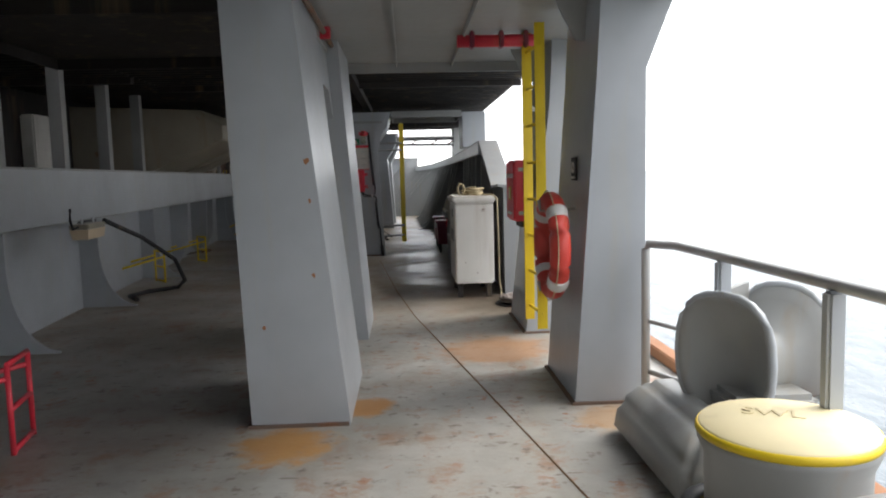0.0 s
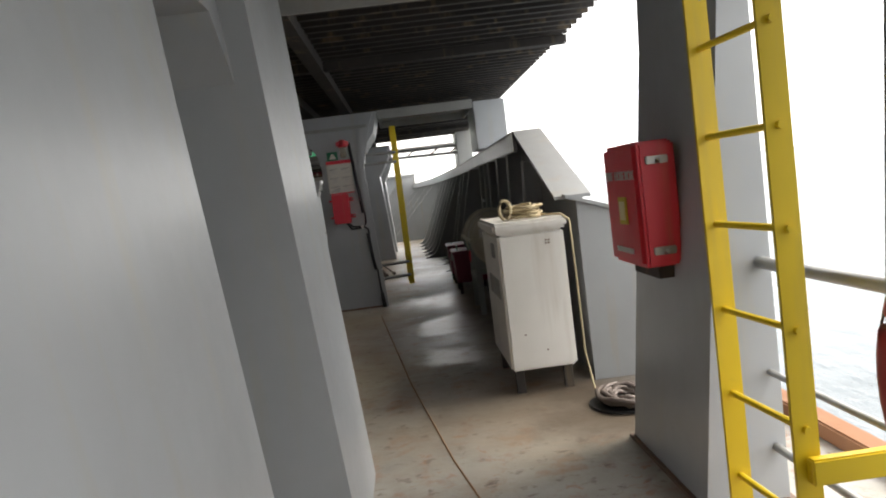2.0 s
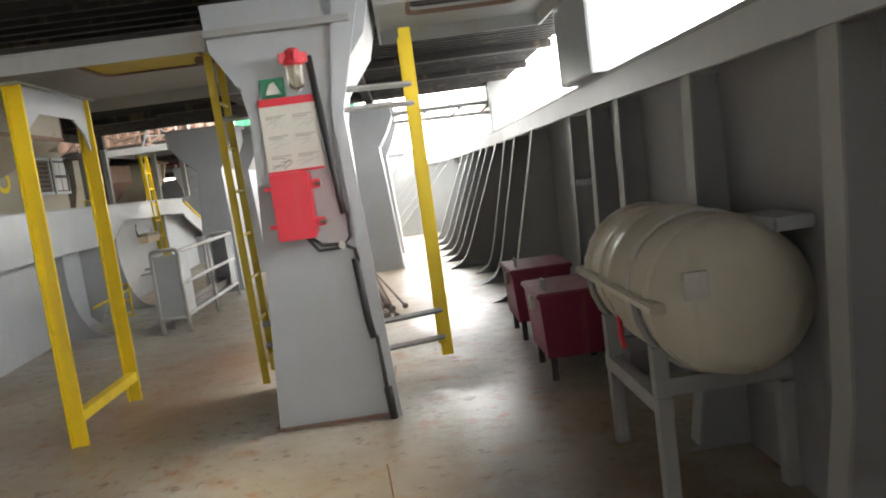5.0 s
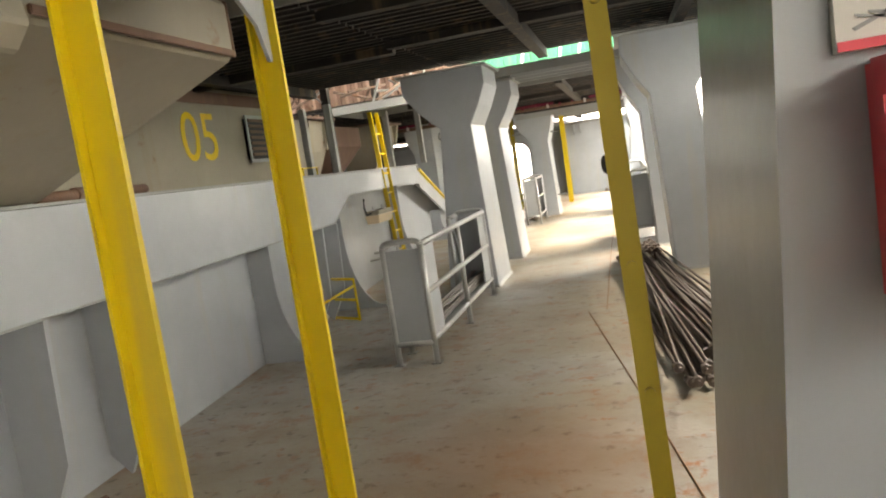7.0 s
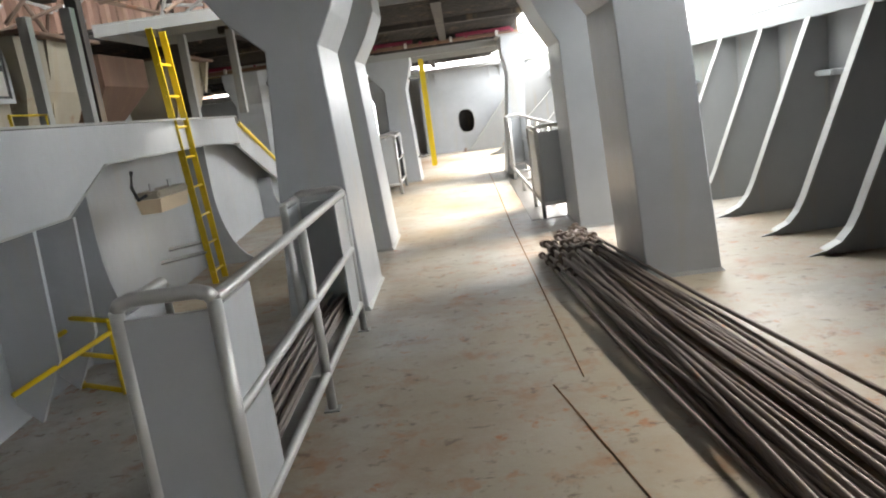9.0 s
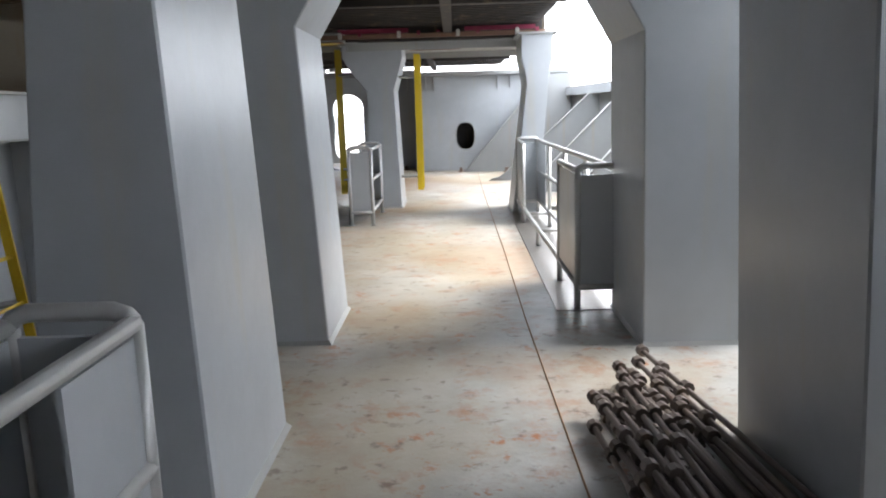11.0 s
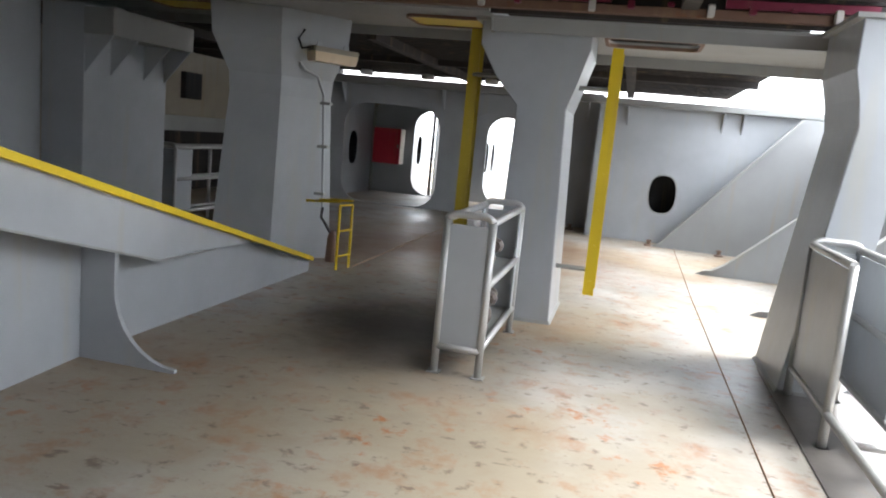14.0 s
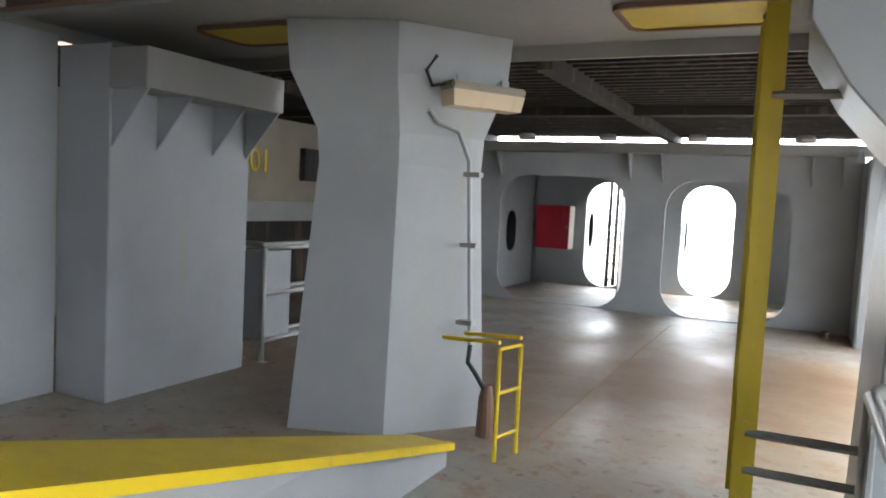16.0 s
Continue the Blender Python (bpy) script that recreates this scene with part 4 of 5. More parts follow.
part("spool", loft([chock_ring(c0 + ax * s, w, h, 0.56 if h > 0.2 else 0.50) for s, w, h in prof]), GREY_DULL, chock, smooth=True)
part("rim", tube([p for p in chock_ring(c0 + ax * 0.02, 0.262, 0.302, 0.56)], 0.02, 8, closed=True), GREY, chock, smooth=True)
part("rim", tube([p for p in chock_ring(c0 + ax * 0.5, 0.262, 0.302, 0.56)], 0.02, 8, closed=True), GREY, chock, smooth=True)
part("web", loft([[tuple(c0 + ax * 0.06 + side * 0.21 + Vector((0, 0, z))) for z in (0.3, 0.80)] + [tuple(c0 + ax * 0.06 + side * 0.18 + Vector((0, 0, z))) for z in (0.80, 0.3)],
                  [tuple(c0 + ax * 0.47 + side * 0.21 + Vector((0, 0, z))) for z in (0.3, 0.86)] + [tuple(c0 + ax * 0.47 + side * 0.18 + Vector((0, 0, z))) for z in (0.86, 0.3)]]), GREY_DULL, chock)
part("seat", box(1.52, 1.94, 3.98, 4.5, 0.0, 0.40, 0.03), GREY_DULL, chock)
foot = loft([ring4(1.16, 1.5, 3.66, 4.75, 0), ring4(1.18, 1.5, 3.7, 4.7, 0.2), ring4(1.3, 1.5, 3.8, 4.6, 0.34)])
bmesh.ops.bevel(foot, geom=foot.edges[:], offset=0.05, segments=3, affect="EDGES")
part("foot", foot, GREY_DULL, chock, smooth=True)

lettering("SWL", 0.11, Matrix.Translation((1.36, 3.3, 0.5645)) @ Matrix.Rotation(radians(-25), 4, "Z"), OLD_CAP_INK, bol, "cap_letters")

# life ring, sign
ring = thing("life_ring", (1.0, 5.53, 0.98), "orange life ring with pale reflective bands on the column", "life ring")
def torus_arc(cx, cy, cz, R, r, a0, a1, n, axis_x=True):
    pts = [(cx, cy + R * math.cos(a), cz + R * math.sin(a)) for a in [a0 + (a1 - a0) * k / n for k in range(n + 1)]]
    full = abs(a1 - a0) > 6.28
    return tube(pts[:-1] if full else pts, r, 14, closed=full)
part("ring_body", torus_arc(0.99, 5.53, 0.98, 0.288, 0.066, 0, 2 * math.pi, 40), ORANGE, ring, smooth=True)
for k in range(4):
    a = radians(45 + 90 * k)
    part("reflective_band", torus_arc(0.99, 5.53, 0.98, 0.288, 0.069, a - 0.13, a + 0.13, 5), TAPE, ring, "pale reflective band", smooth=True)
for k in range(4):
    a0, a1 = radians(50 + 90 * k), radians(130 + 90 * k)
    part("grab_line", tube([(0.965, 5.53 + (0.352 + 0.008 * math.sin(math.pi * i / 6)) * math.cos(a0 + (a1 - a0) * i / 6), 0.98 + (0.352 + 0.008 * math.sin(math.pi * i / 6)) * math.sin(a0 + (a1 - a0) * i / 6)) for i in range(7)], 0.004, 6), ROPE, ring, "thin grab line", smooth=True)
part("hook", tube([(1.15, 5.53, 1.22), (1.0, 5.53, 1.2), (0.92, 5.53, 1.21), (0.91, 5.53, 1.28)], 0.012, 6), STEEL, ring)
part("lower_hook", tube([(1.12, 5.58, 0.72), (0.92, 5.58, 0.68), (0.91, 5.58, 0.74)], 0.012, 6), STEEL, ring)
sign = thing("safety_sign", (1.17, 5.6, 1.47), "small dark safety sign with a pale ring symbol", "sign")
part("plate", box(1.155, 1.165, 5.53, 5.66, 1.40, 1.55), INK, sign)
part("ring_mark", holed(oval(5.595, 1.485, 0.075, 0.075, 20, 2), [oval(5.595, 1.485, 0.04, 0.04, 20, 2)], "x", 1.149, 1.154), TAPE, sign, "pale ring symbol")
part("caption_bar", box(1.149, 1.154, 5.55, 5.64, 1.412, 1.428), TAPE, sign, "pale caption bar")

ladder((1.10, 6.48), (1.07, 6.90), 0.22, 2.6, YELLOW, "bright yellow steel ladder to the overhead walkway", ((2.0, (1.07, 6.9), (1.25, 7.34)),), 0.3, 0.08)
lad_hoop = part("ladder_bracket", box(1.09, 1.42, 6.43, 6.47, 0.48, 0.56, 0.006), YELLOW, None, "yellow ladder bracket bar", "", "bracket")

# fire hose box
hb = thing("fire_hose_box", (1.15, 7.95, 1.0), "red fire hose box with silver latches on the column", "fire box")
part("case", box(1.06, 1.25, 7.70, 8.20, 1.0, 1.58, 0.02), RED, hb, smooth=False)
part("door", box(1.07, 1.24, 7.665, 7.698, 1.01, 1.57, 0.012), RED, hb)
for z in (1.08, 1.49):
    lt = part("latch", box(1.10, 1.20, 7.645, 7.664, z - 0.018, z + 0.018, 0.004), STEEL, hb, "silver latch")
    part("latch_pin", tube([(1.15, 7.645, z - 0.01), (1.15, 7.625, z)], 0.01, 6), STEEL, lt)
part("notice", box(1.053, 1.058, 7.86, 7.98, 1.2, 1.33), OLD_YELLOW, hb, "yellow instruction plate")
part("notice_inner", box(1.049, 1.052, 7.88, 7.96, 1.22, 1.31), PALE_YELLOW, hb)
FACE_LEFT = Matrix(((0, 0, -1, 0), (-1, 0, 0, 0), (0, 1, 0, 0), (0, 0, 0, 1)))
for word, y in (("FIRE", 8.10), ("HOSE", 7.93), ("BOX", 7.775)):
    lettering(word, 0.062, Matrix.Translation((1.056, y, 1.43)) @ FACE_LEFT, TAPE, hb)
part("caption_bar", box(1.054, 1.058, 7.82, 8.08, 1.06, 1.085), TAPE, hb, "small unreadable caption")
part("wall_bracket", box(1.14, 1.3, 7.74, 8.1, 0.94, 0.998), DARK, hb)

# white locker with a rope on top
lk = thing("deck_locker", (0.83, 9.8, 0), "tall white box locker with rope piled on its lid", "locker")
part("body", box(0.60, 1.06, 9.36, 10.3, 0.17, 1.12, 0.018), WHITE, lk)
part("lid", box(0.575, 1.085, 9.33, 10.33, 1.122, 1.20, 0.02), WHITE, lk)
for x, y in ((0.66, 9.45), (1.0, 9.45), (0.66, 10.2), (1.0, 10.2)):
    part("foot", box(x - 0.03, x + 0.03, y - 0.03, y + 0.03, 0, 0.169), DARK, lk)
for k, y in enumerate((9.5, 9.58, 9.66, 9.74, 9.82, 9.9, 9.98)):
    part("painted_letter_bar", box(0.594, 0.599, y, y + 0.05, 0.66, 0.80), GREYINK, lk, "dark stencilled bar")
part("vent", box(0.59, 0.599, 9.55, 9.7, 0.95, 1.05), GREYINK, lk)
for x, z in ((0.93, 1.05), (0.95, 1.05), (0.93, 1.03), (0.95, 1.03), (0.86, 0.3), (0.72, 0.42)):
    part("rivet", lathe([(0.007, 9.352), (0.005, 9.348)], (x, 0, z), "y", 8), BROWN, lk)
rnd = random.Random(3)
rp = thing("rope_heap", (0.8, 9.7, 1.2), "tangled pale rope lying on the locker lid", "rope")
pts = []
for k in range(90):
    a = k * 0.55
    pts.append((0.84 + (0.06 + 0.08 * rnd.random()) * math.cos(a), 9.62 + (0.10 + 0.12 * rnd.random()) * math.sin(a), 1.215 + 0.022 * (k // 22) + 0.006 * rnd.random()))
part("pile", tube(pts, 0.011, 6), ROPE, rp, smooth=True)
part("loop", tube([(0.69 + 0.04 * math.sin(a), 9.45, 1.28 - 0.065 * math.cos(a)) for a in [0.2 + 5.9 * k / 18 for k in range(19)]], 0.012, 6), ROPE, rp, smooth=True)
part("hanging_rope", tube([(0.95, 9.5, 1.22), (1.05, 9.36, 1.215), (1.10, 9.33, 1.17), (1.11, 9.34, 0.7), (1.115, 9.36, 0.25), (1.12, 9.2, 0.03), (1.16, 8.9, 0.02)], 0.008, 6), ROPE, rp, smooth=True)
rc = thing("rope_coil", (1.24, 8.9, 0), "dark coil of rope on the wet deck", "rope")
part("coil", tube([(1.24 + (0.07 + 0.0010 * k) * math.cos(k * 0.4), 8.9 + (0.10 + 0.0012 * k) * math.sin(k * 0.4), 0.035 + 0.02 * (k % 37) / 16 + 0.01 * math.sin(k * 1.7)) for k in range(110)], 0.017, 6), WORN, rc, smooth=True)
part("mat", lathe([(0.23, 0.0), (0.23, 0.016), (0.17, 0.018)], (1.24, 8.9, 0.001), sides=24), BLACK, rc, "black rubber pad")

tl = thing("red_ceiling_tube", (0.83, 6.9, 2.55), "red tubular fitting hung below the overhead plate", "pipe")
part("tube", tube([(0.5, 6.9, 2.54), (1.18, 6.9, 2.54)], 0.05, 14), RED, tl, smooth=True)
for x in (0.62, 0.86, 1.06):
    part("strap", box(x - 0.02, x + 0.02, 6.84, 6.96, 2.48, 2.615, 0.01), DARK_RED, tl)

# red tubular step by the coaming
def step_frame(at, yaw, mat, label, w=0.34, h=0.5, tail=0.7):
    ob = thing("step_frame", at, label, "step", "step frames")
    m = Matrix.Translation(at) @ Matrix.Rotation(radians(yaw), 4, "Z")
    def put(name, pts, r=0.016):
        b = tube([m @ Vector(p) for p in pts], r, 8)
        part(name, b, mat, ob, smooth=True)
    for x in (0, w):
        put("upright", [(x, 0, 0), (x, 0, h)])
        put("tail_bar", [(x, 0, h * 0.85), (x, tail, h * 0.55)])
    put("top_bar", [(0, 0, h), (w, 0, h)])
    put("cross_bar", [(0, 0, h * 0.5), (w, 0, h * 0.5)])
    put("foot_bar", [(0, 0, 0.02), (w, 0, 0.02)])
    return ob


step_frame((-2.13, 4.75, 0), 100, RED, "small red tubular step frame on the deck")
step_frame((-4.25, 20.52, 0), 150, YELLOW, "small yellow tubular step frame beside the coaming", 0.42, 0.46, 0.62)
step_frame((-3.5, 11.6, 0), 130, YELLOW, "small yellow tubular step frame in shadow by the coaming", h=0.45)
step_frame((-3.6, 14.2, 0), 130, YELLOW, "small yellow tubular step frame further along the coaming", h=0.45)
lamp_box((-3.15, 8.3, 1.02), 95, "stained oblong lamp under the coaming girder")
lamp_box((-4.2, 21.55, 1.07), 88, "stained oblong lamp under the coaming girder", 0.5)
hose = thing("slack_hose", (-3.4, 10.5, 0), "black hose hanging from the girder and lying on deck", "hose")
part("hose", tube([(-3.35, 9.2, 1.05), (-3.2, 9.9, 0.8), (-3.0, 10.5, 0.45), (-2.95, 10.7, 0.15), (-3.1, 10.9, 0.03), (-3.4, 10.6, 0.03), (-3.5, 10.2, 0.03), (-3.3, 9.9, 0.03)], 0.028, 8), BLACK, hose, smooth=True)

# ---- middle of the deck ----
# gear on the column
al = thing("alarm_lamp", (-0.72, 14.33, 2.1), "red caged alarm lamp with a clear glass", "alarm lamp")
part("hood", lathe([(0.05, 0.0), (0.062, 0.01), (0.062, 0.03), (0.045, 0.045), (0.045, 0.085), (0.025, 0.10)], (-0.70, 14.28, 2.19), sides=20), RED, al, "red hood", smooth=True)
part("bracket", box(-0.725, -0.675, 14.29, 14.4, 2.225, 2.275, 0.01), RED, al)
for a in (20, 110, 200, 290):
    m = Matrix.Translation((-0.70, 14.28, 2.23)) @ Matrix.Rotation(radians(a), 4, "Z")
    b = box(0.03, 0.085, -0.014, 0.014, -0.025, 0.035, 0.006)
    bmesh.ops.transform(b, matrix=m, verts=b.verts[:])
    part("lug", b, RED, al, "red clamp lug")
part("glass", lathe([(0.02, -0.135), (0.042, -0.12), (0.046, -0.04), (0.046, 0.0)], (-0.70, 14.28, 2.188), sides=20), GLASS, al, "clear glass", smooth=True)
for k in range(4):
    a = radians(45 + 90 * k)
    part("guard_wire", tube([(-0.70 + 0.058 * math.cos(a), 14.28 + 0.058 * math.sin(a), 2.19), (-0.70 + 0.058 * math.cos(a), 14.28 + 0.058 * math.sin(a), 2.08), (-0.70, 14.28, 2.04)], 0.004, 5), STEEL, al)
gs = thing("green_sign", (-0.88, 14.39, 2.08), "small green safety sign with a white symbol", "sign")
part("plate", box(-0.93, -0.785, 14.383, 14.397, 2.035, 2.15), SIGN_GREEN, gs)
part("symbol", prism([(-0.90, 2.055), (-0.81, 2.055), (-0.825, 2.09), (-0.845, 2.125), (-0.87, 2.12), (-0.89, 2.085)], "y", 14.378, 14.382), WHITE, gs, "white symbol")
nb = thing("notice_board", (-0.75, 14.38, 1.6), "white notice board with a red border and drawings", "notice")
part("board", box(-0.955, -0.62, 14.372, 14.397, 1.585, 2.03), OLD_WHITE, nb)
part("red_band", box(-0.955, -0.62, 14.366, 14.371, 1.985, 2.03), RED, nb, "red heading band")
part("red_edge", box(-0.955, -0.62, 14.366, 14.371, 1.585, 1.60), RED, nb, "red lower edge")
art = random.Random(17)
for i in range(3):
    for j in range(2):
        x, z = -0.935 + 0.16 * j, 1.845 - 0.118 * i
        b = bmesh.new()
        for k in range(7):
            cx, cz, ang = x + 0.03 + 0.08 * art.random(), z + 0.012 + 0.045 * art.random(), art.uniform(-0.5, 0.9)
            dx, dz = 0.032 * math.cos(ang), 0.032 * math.sin(ang)
            merge(b, prism([(cx - dx, cz - dz), (cx + dx, cz + dz), (cx + dx - 0.004, cz + dz + 0.005), (cx - dx - 0.004, cz - dz + 0.005)], "y", 14.3685, 14.3712))
        pic = part("drawing", b, PALEINK if (i, j) != (2, 0) else GREYINK, nb, "grey line drawing")
        for k in range(2):
            part("caption_bar", box(x + 0.01, x + 0.13 - 0.03 * k, 14.3685, 14.3712, z + 0.076 - 0.012 * k, z + 0.081 - 0.012 * k), GREYINK, pic)
rb = thing("call_box", (-0.8, 14.3, 1.2), "red equipment box with silver toggles on the column", "box")
part("case", box(-0.915, -0.71, 14.20, 14.396, 1.20, 1.57, 0.008), RED, rb)
part("cover", box(-0.925, -0.70, 14.165, 14.198, 1.19, 1.58, 0.008), RED, rb)
for z in (1.28, 1.50):
    part("hinge", box(-0.96, -0.90, 14.17, 14.20, z - 0.012, z + 0.012), RED, rb)
    tg = part("toggle", box(-0.70, -0.64, 14.17, 14.22, z - 0.025, z + 0.025, 0.006), RED, rb)
    part("toggle_pin", tube([(-0.67, 14.17, z), (-0.63, 14.15, z)], 0.012, 6), STEEL, tg, "silver pin")
cb = thing("cable_run", (-0.5, 14.35, 0), "black cables and sleeves running down the column", "cable")
part("upper_sleeve", tube([(-0.62, 14.36, 2.25), (-0.555, 14.35, 1.4), (-0.545, 14.35, 1.30)], 0.021, 8), BLACK, cb, smooth=True)
part("cable", tube([(-0.525, 14.35, 1.30), (-0.525, 14.34, 1.16), (-0.58, 14.33, 1.10), (-0.72, 14.32, 1.10), (-0.78, 14.3, 1.19)], 0.012, 6), BLACK, cb, smooth=True)
part("cable", tube([(-0.76, 14.3, 1.19), (-0.70, 14.32, 1.13), (-0.58, 14.33, 1.12), (-0.51, 14.34, 1.08), (-0.50, 14.35, 1.0)], 0.012, 6), BLACK, cb, smooth=True)
part("lower_sleeve", tube([(-0.52, 14.35, 1.02), (-0.49, 14.35, 0.62), (-0.475, 14.35, 0.52)], 0.022, 8), BLACK, cb, smooth=True)
part("cable", tube([(-0.455, 14.35, 0.53), (-0.44, 14.35, 0.2), (-0.43, 14.35, 0.12)], 0.014, 6), BLACK, cb, smooth=True)
part("foot_sleeve", tube([(-0.435, 14.35, 0.2), (-0.42, 14.33, 0.0)], 0.026, 8), BLACK, cb, smooth=True)
part("tie", box(-0.60, -0.56, 14.30, 14.36, 1.09, 1.14, 0.01), TAPE, cb, "pale cable tie")

ladder((-0.02, 14.93), (-0.03, 15.28), 0.2, 2.45, YELLOW, "bright yellow ladder standing off the column", ((0.33, (-0.02, 14.93), (-0.45, 14.8)), (0.52, (-0.02, 14.93), (-0.45, 14.8)), (1.95, (-0.02, 14.93), (-0.5, 14.8)), (2.08, (-0.02, 14.93), (-0.5, 14.8))), 0.3, 0.08)
ladder((-1.275, 14.85), (-1.285, 15.22), 0.2, 2.44, OLD_YELLOW, "dull yellow ladder up to the hatch", ((0.45, (-1.25, 14.9), (-1.05, 14.9)), (0.6, (-1.25, 14.9), (-1.05, 14.9)), (2.0, (-1.3, 14.9), (-0.95, 14.9))), 0.3, 0.05, (-0.04, 0))

fr = thing("yellow_support_frame", (-2.48, 15.2, 0), "yellow painted goal-shaped steel support frame", "frame")
for y in (14.71, 15.71):
    part("leg", box(-2.543, -2.455, y - 0.01, y + 0.01, 0, 2.36), YELLOW, fr)
    part("leg_flange", box(-2.555, -2.545, y - 0.04, y + 0.04, 0, 2.36), YELLOW, fr)
part("foot_bar", box(-2.53, -2.46, 14.722, 15.698, 0.16, 0.23), YELLOW, fr)
part("gusset_plate", holed([(14.722, 1.98), (14.74, 1.98), (14.80, 2.1), (14.96, 2.2), (15.46, 2.2), (15.62, 2.1), (15.68, 1.98), (15.698, 1.98), (15.698, 2.36), (14.722, 2.36)], [], "x", -2.5, -2.485), GREY, fr, "grey arched gusset plate")
part("top_angle", box(-2.56, -2.44, 14.62, 15.80, 2.362, 2.372), GREY, fr)

def chest(x0, x1, y0, y1, label):
    ob = thing("red_chest", ((x0 + x1) / 2, (y0 + y1) / 2, 0), label, "chest", "red chests")
    part("body", loft([ring4(x0 + 0.02, x1 - 0.02, y0 + 0.02, y1 - 0.02, 0.16), ring4(x0, x1, y0, y1, 0.56)]), DARK_RED, ob)
    part("lid", box(x0 - 0.02, x1 + 0.02, y0 - 0.02, y1 + 0.02, 0.562, 0.60, 0.01), DARK_RED, ob)
    for x in (x0 + 0.06, x1 - 0.06):
        for y in (y0 + 0.06, y1 - 0.06):
            part("leg", box(x - 0.02, x + 0.02, y - 0.02, y + 0.02, 0, 0.159), DARK, ob)
    hd = part("handle", tube([(x0 + 0.06, y0 + 0.1, 0.60), (x0 + 0.06, y0 + 0.1, 0.67), (x0 + 0.06, y0 + 0.2, 0.67), (x0 + 0.06, y0 + 0.2, 0.60)], 0.008, 6), STEEL, ob, "bent steel handle")
    part("hasp", box(x0 - 0.03, x0 - 0.0, y0 + 0.2, y0 + 0.26, 0.46, 0.56, 0.005), STEEL, ob)
    return ob


chest(0.60, 1.10, 14.55, 15.15, "dark red steel chest on short legs by the bulwark")
chest(0.60, 1.08, 15.75, 16.35, "dark red steel chest on short legs, the farther of two")

rf = thing("life_raft_canister", (0.95, 13.1, 0), "pale barrel-shaped life raft canister on a steel cradle", "life raft")
cy = [(0.02, -0.66), (0.19, -0.65), (0.28, -0.61), (0.305, -0.5), (0.31, -0.03), (0.33, -0.025), (0.33, 0.025), (0.31, 0.03), (0.305, 0.5), (0.28, 0.61), (0.19, 0.65), (0.02, 0.66)]
part("shell", lathe(cy, (1.01, 13.1, 0.86), "y", 32), PALE, rf, smooth=True)
for y in (12.65, 12.9, 13.3, 13.55):
    part("rib_band", lathe([(0.306, y - 0.02), (0.318, y - 0.01), (0.318, y + 0.01), (0.306, y + 0.02)], (1.01, 0, 0.86), "y", 32), PALE, rf, smooth=True)
part("seam_flange", box(0.67, 1.35, 12.5, 13.7, 0.845, 0.885, 0.008), PALE, rf)
for y in (12.75, 13.45):
    part("cradle_strap", tube([(1.01 + 0.325 * math.cos(a), y, 0.86 + 0.325 * math.sin(a)) for a in [math.pi + math.pi * k / 12 for k in range(13)]], 0.018, 6), GREY_DULL, rf)
    part("webbing", tube([(1.01 + 0.32 * math.cos(a), y + 0.1, 0.86 + 0.32 * math.sin(a)) for a in [math.pi * k / 12 for k in range(13)]], 0.008, 6), TAPE, rf, "pale webbing strap")
    for x in (0.76, 1.27):
        part("leg", box(x - 0.03, x + 0.03, y - 0.03, y + 0.03, 0, 0.66), GREY_DULL, rf)
    part("cross_beam", box(0.76, 1.27, y - 0.035, y + 0.035, 0.46, 0.53), GREY_DULL, rf)
for x in (0.76, 1.27):
    part("side_beam", box(x - 0.032, x + 0.032, 12.71, 13.49, 0.38, 0.45), GREY_DULL, rf)
part("label_plate", box(0.78, 0.87, 12.43, 12.45, 0.9, 1.0), TAPE, rf, "pale label plate")
part("red_tag", tube([(0.715, 13.1, 0.73), (0.70, 13.05, 0.65), (0.70, 13.01, 0.60)], 0.012, 6), RED, rf, "red release tag")

post = part("walkway_post", box(1.12, 1.55, 14.6, 15.5, 1.96, 2.615, 0.01), GREY, None, "grey box post between bulwark and walkway", "structure", "post")

# racks, ladders, lamps forward
rack(-3.19, -2.88, 18.57, 21.2, 0.95, "silver-grey tubular rack with end panels holding steel bars", rods=22, open_side=True)
rack(-3.44, -3.16, 28.92, 30.15, 0.97, "grey tubular rack with panels holding twistlocks", rods=0, side_len=0.12)
rack(-1.23, -0.95, 24.62, 29.65, 1.0, "long silver tubular rack railing with grey end panels", plate=False, side_len=0.9, open_side=True)
rack(-8.06, -7.82, 32.66, 35.0, 1.0, "white tubular rack beyond the inner wall")
rnd = random.Random(9)
for k in range(26):
    x, y, z = -3.30 + rnd.uniform(-0.08, 0.08), 29.2 + rnd.random() * 0.8, 0.24 + 0.09 * (k // 9) + (0.33 if k > 16 else 0)
    if k > 16:
        z = 0.62 + 0.08 * (k % 2)
    tw = part("twistlock", lathe([(0.04, -0.07), (0.055, -0.04), (0.055, 0.0), (0.03, 0.01), (0.035, 0.07)], (x, y, z), "y", 8), WORN, None, "dark rusty twistlock stacked in the rack", "", "twistlock")
    tw["group"] = "twistlocks"
part("rack_shelf", box(-3.43, -3.17, 28.95, 30.12, 0.565, 0.58), GREY_DULL, None, "grey shelf plate inside the rack", "", "shelf")
ladder((-4.60, 23.33), (-4.60, 23.63), 0.02, 2.4, YELLOW, "yellow ladder leaning past the coaming girder", ((0.35, (-4.6, 23.3), (-5.0, 22.9)), (0.42, (-4.6, 23.6), (-5.0, 23.2))), 0.28, 0.06, (0, -0.38))
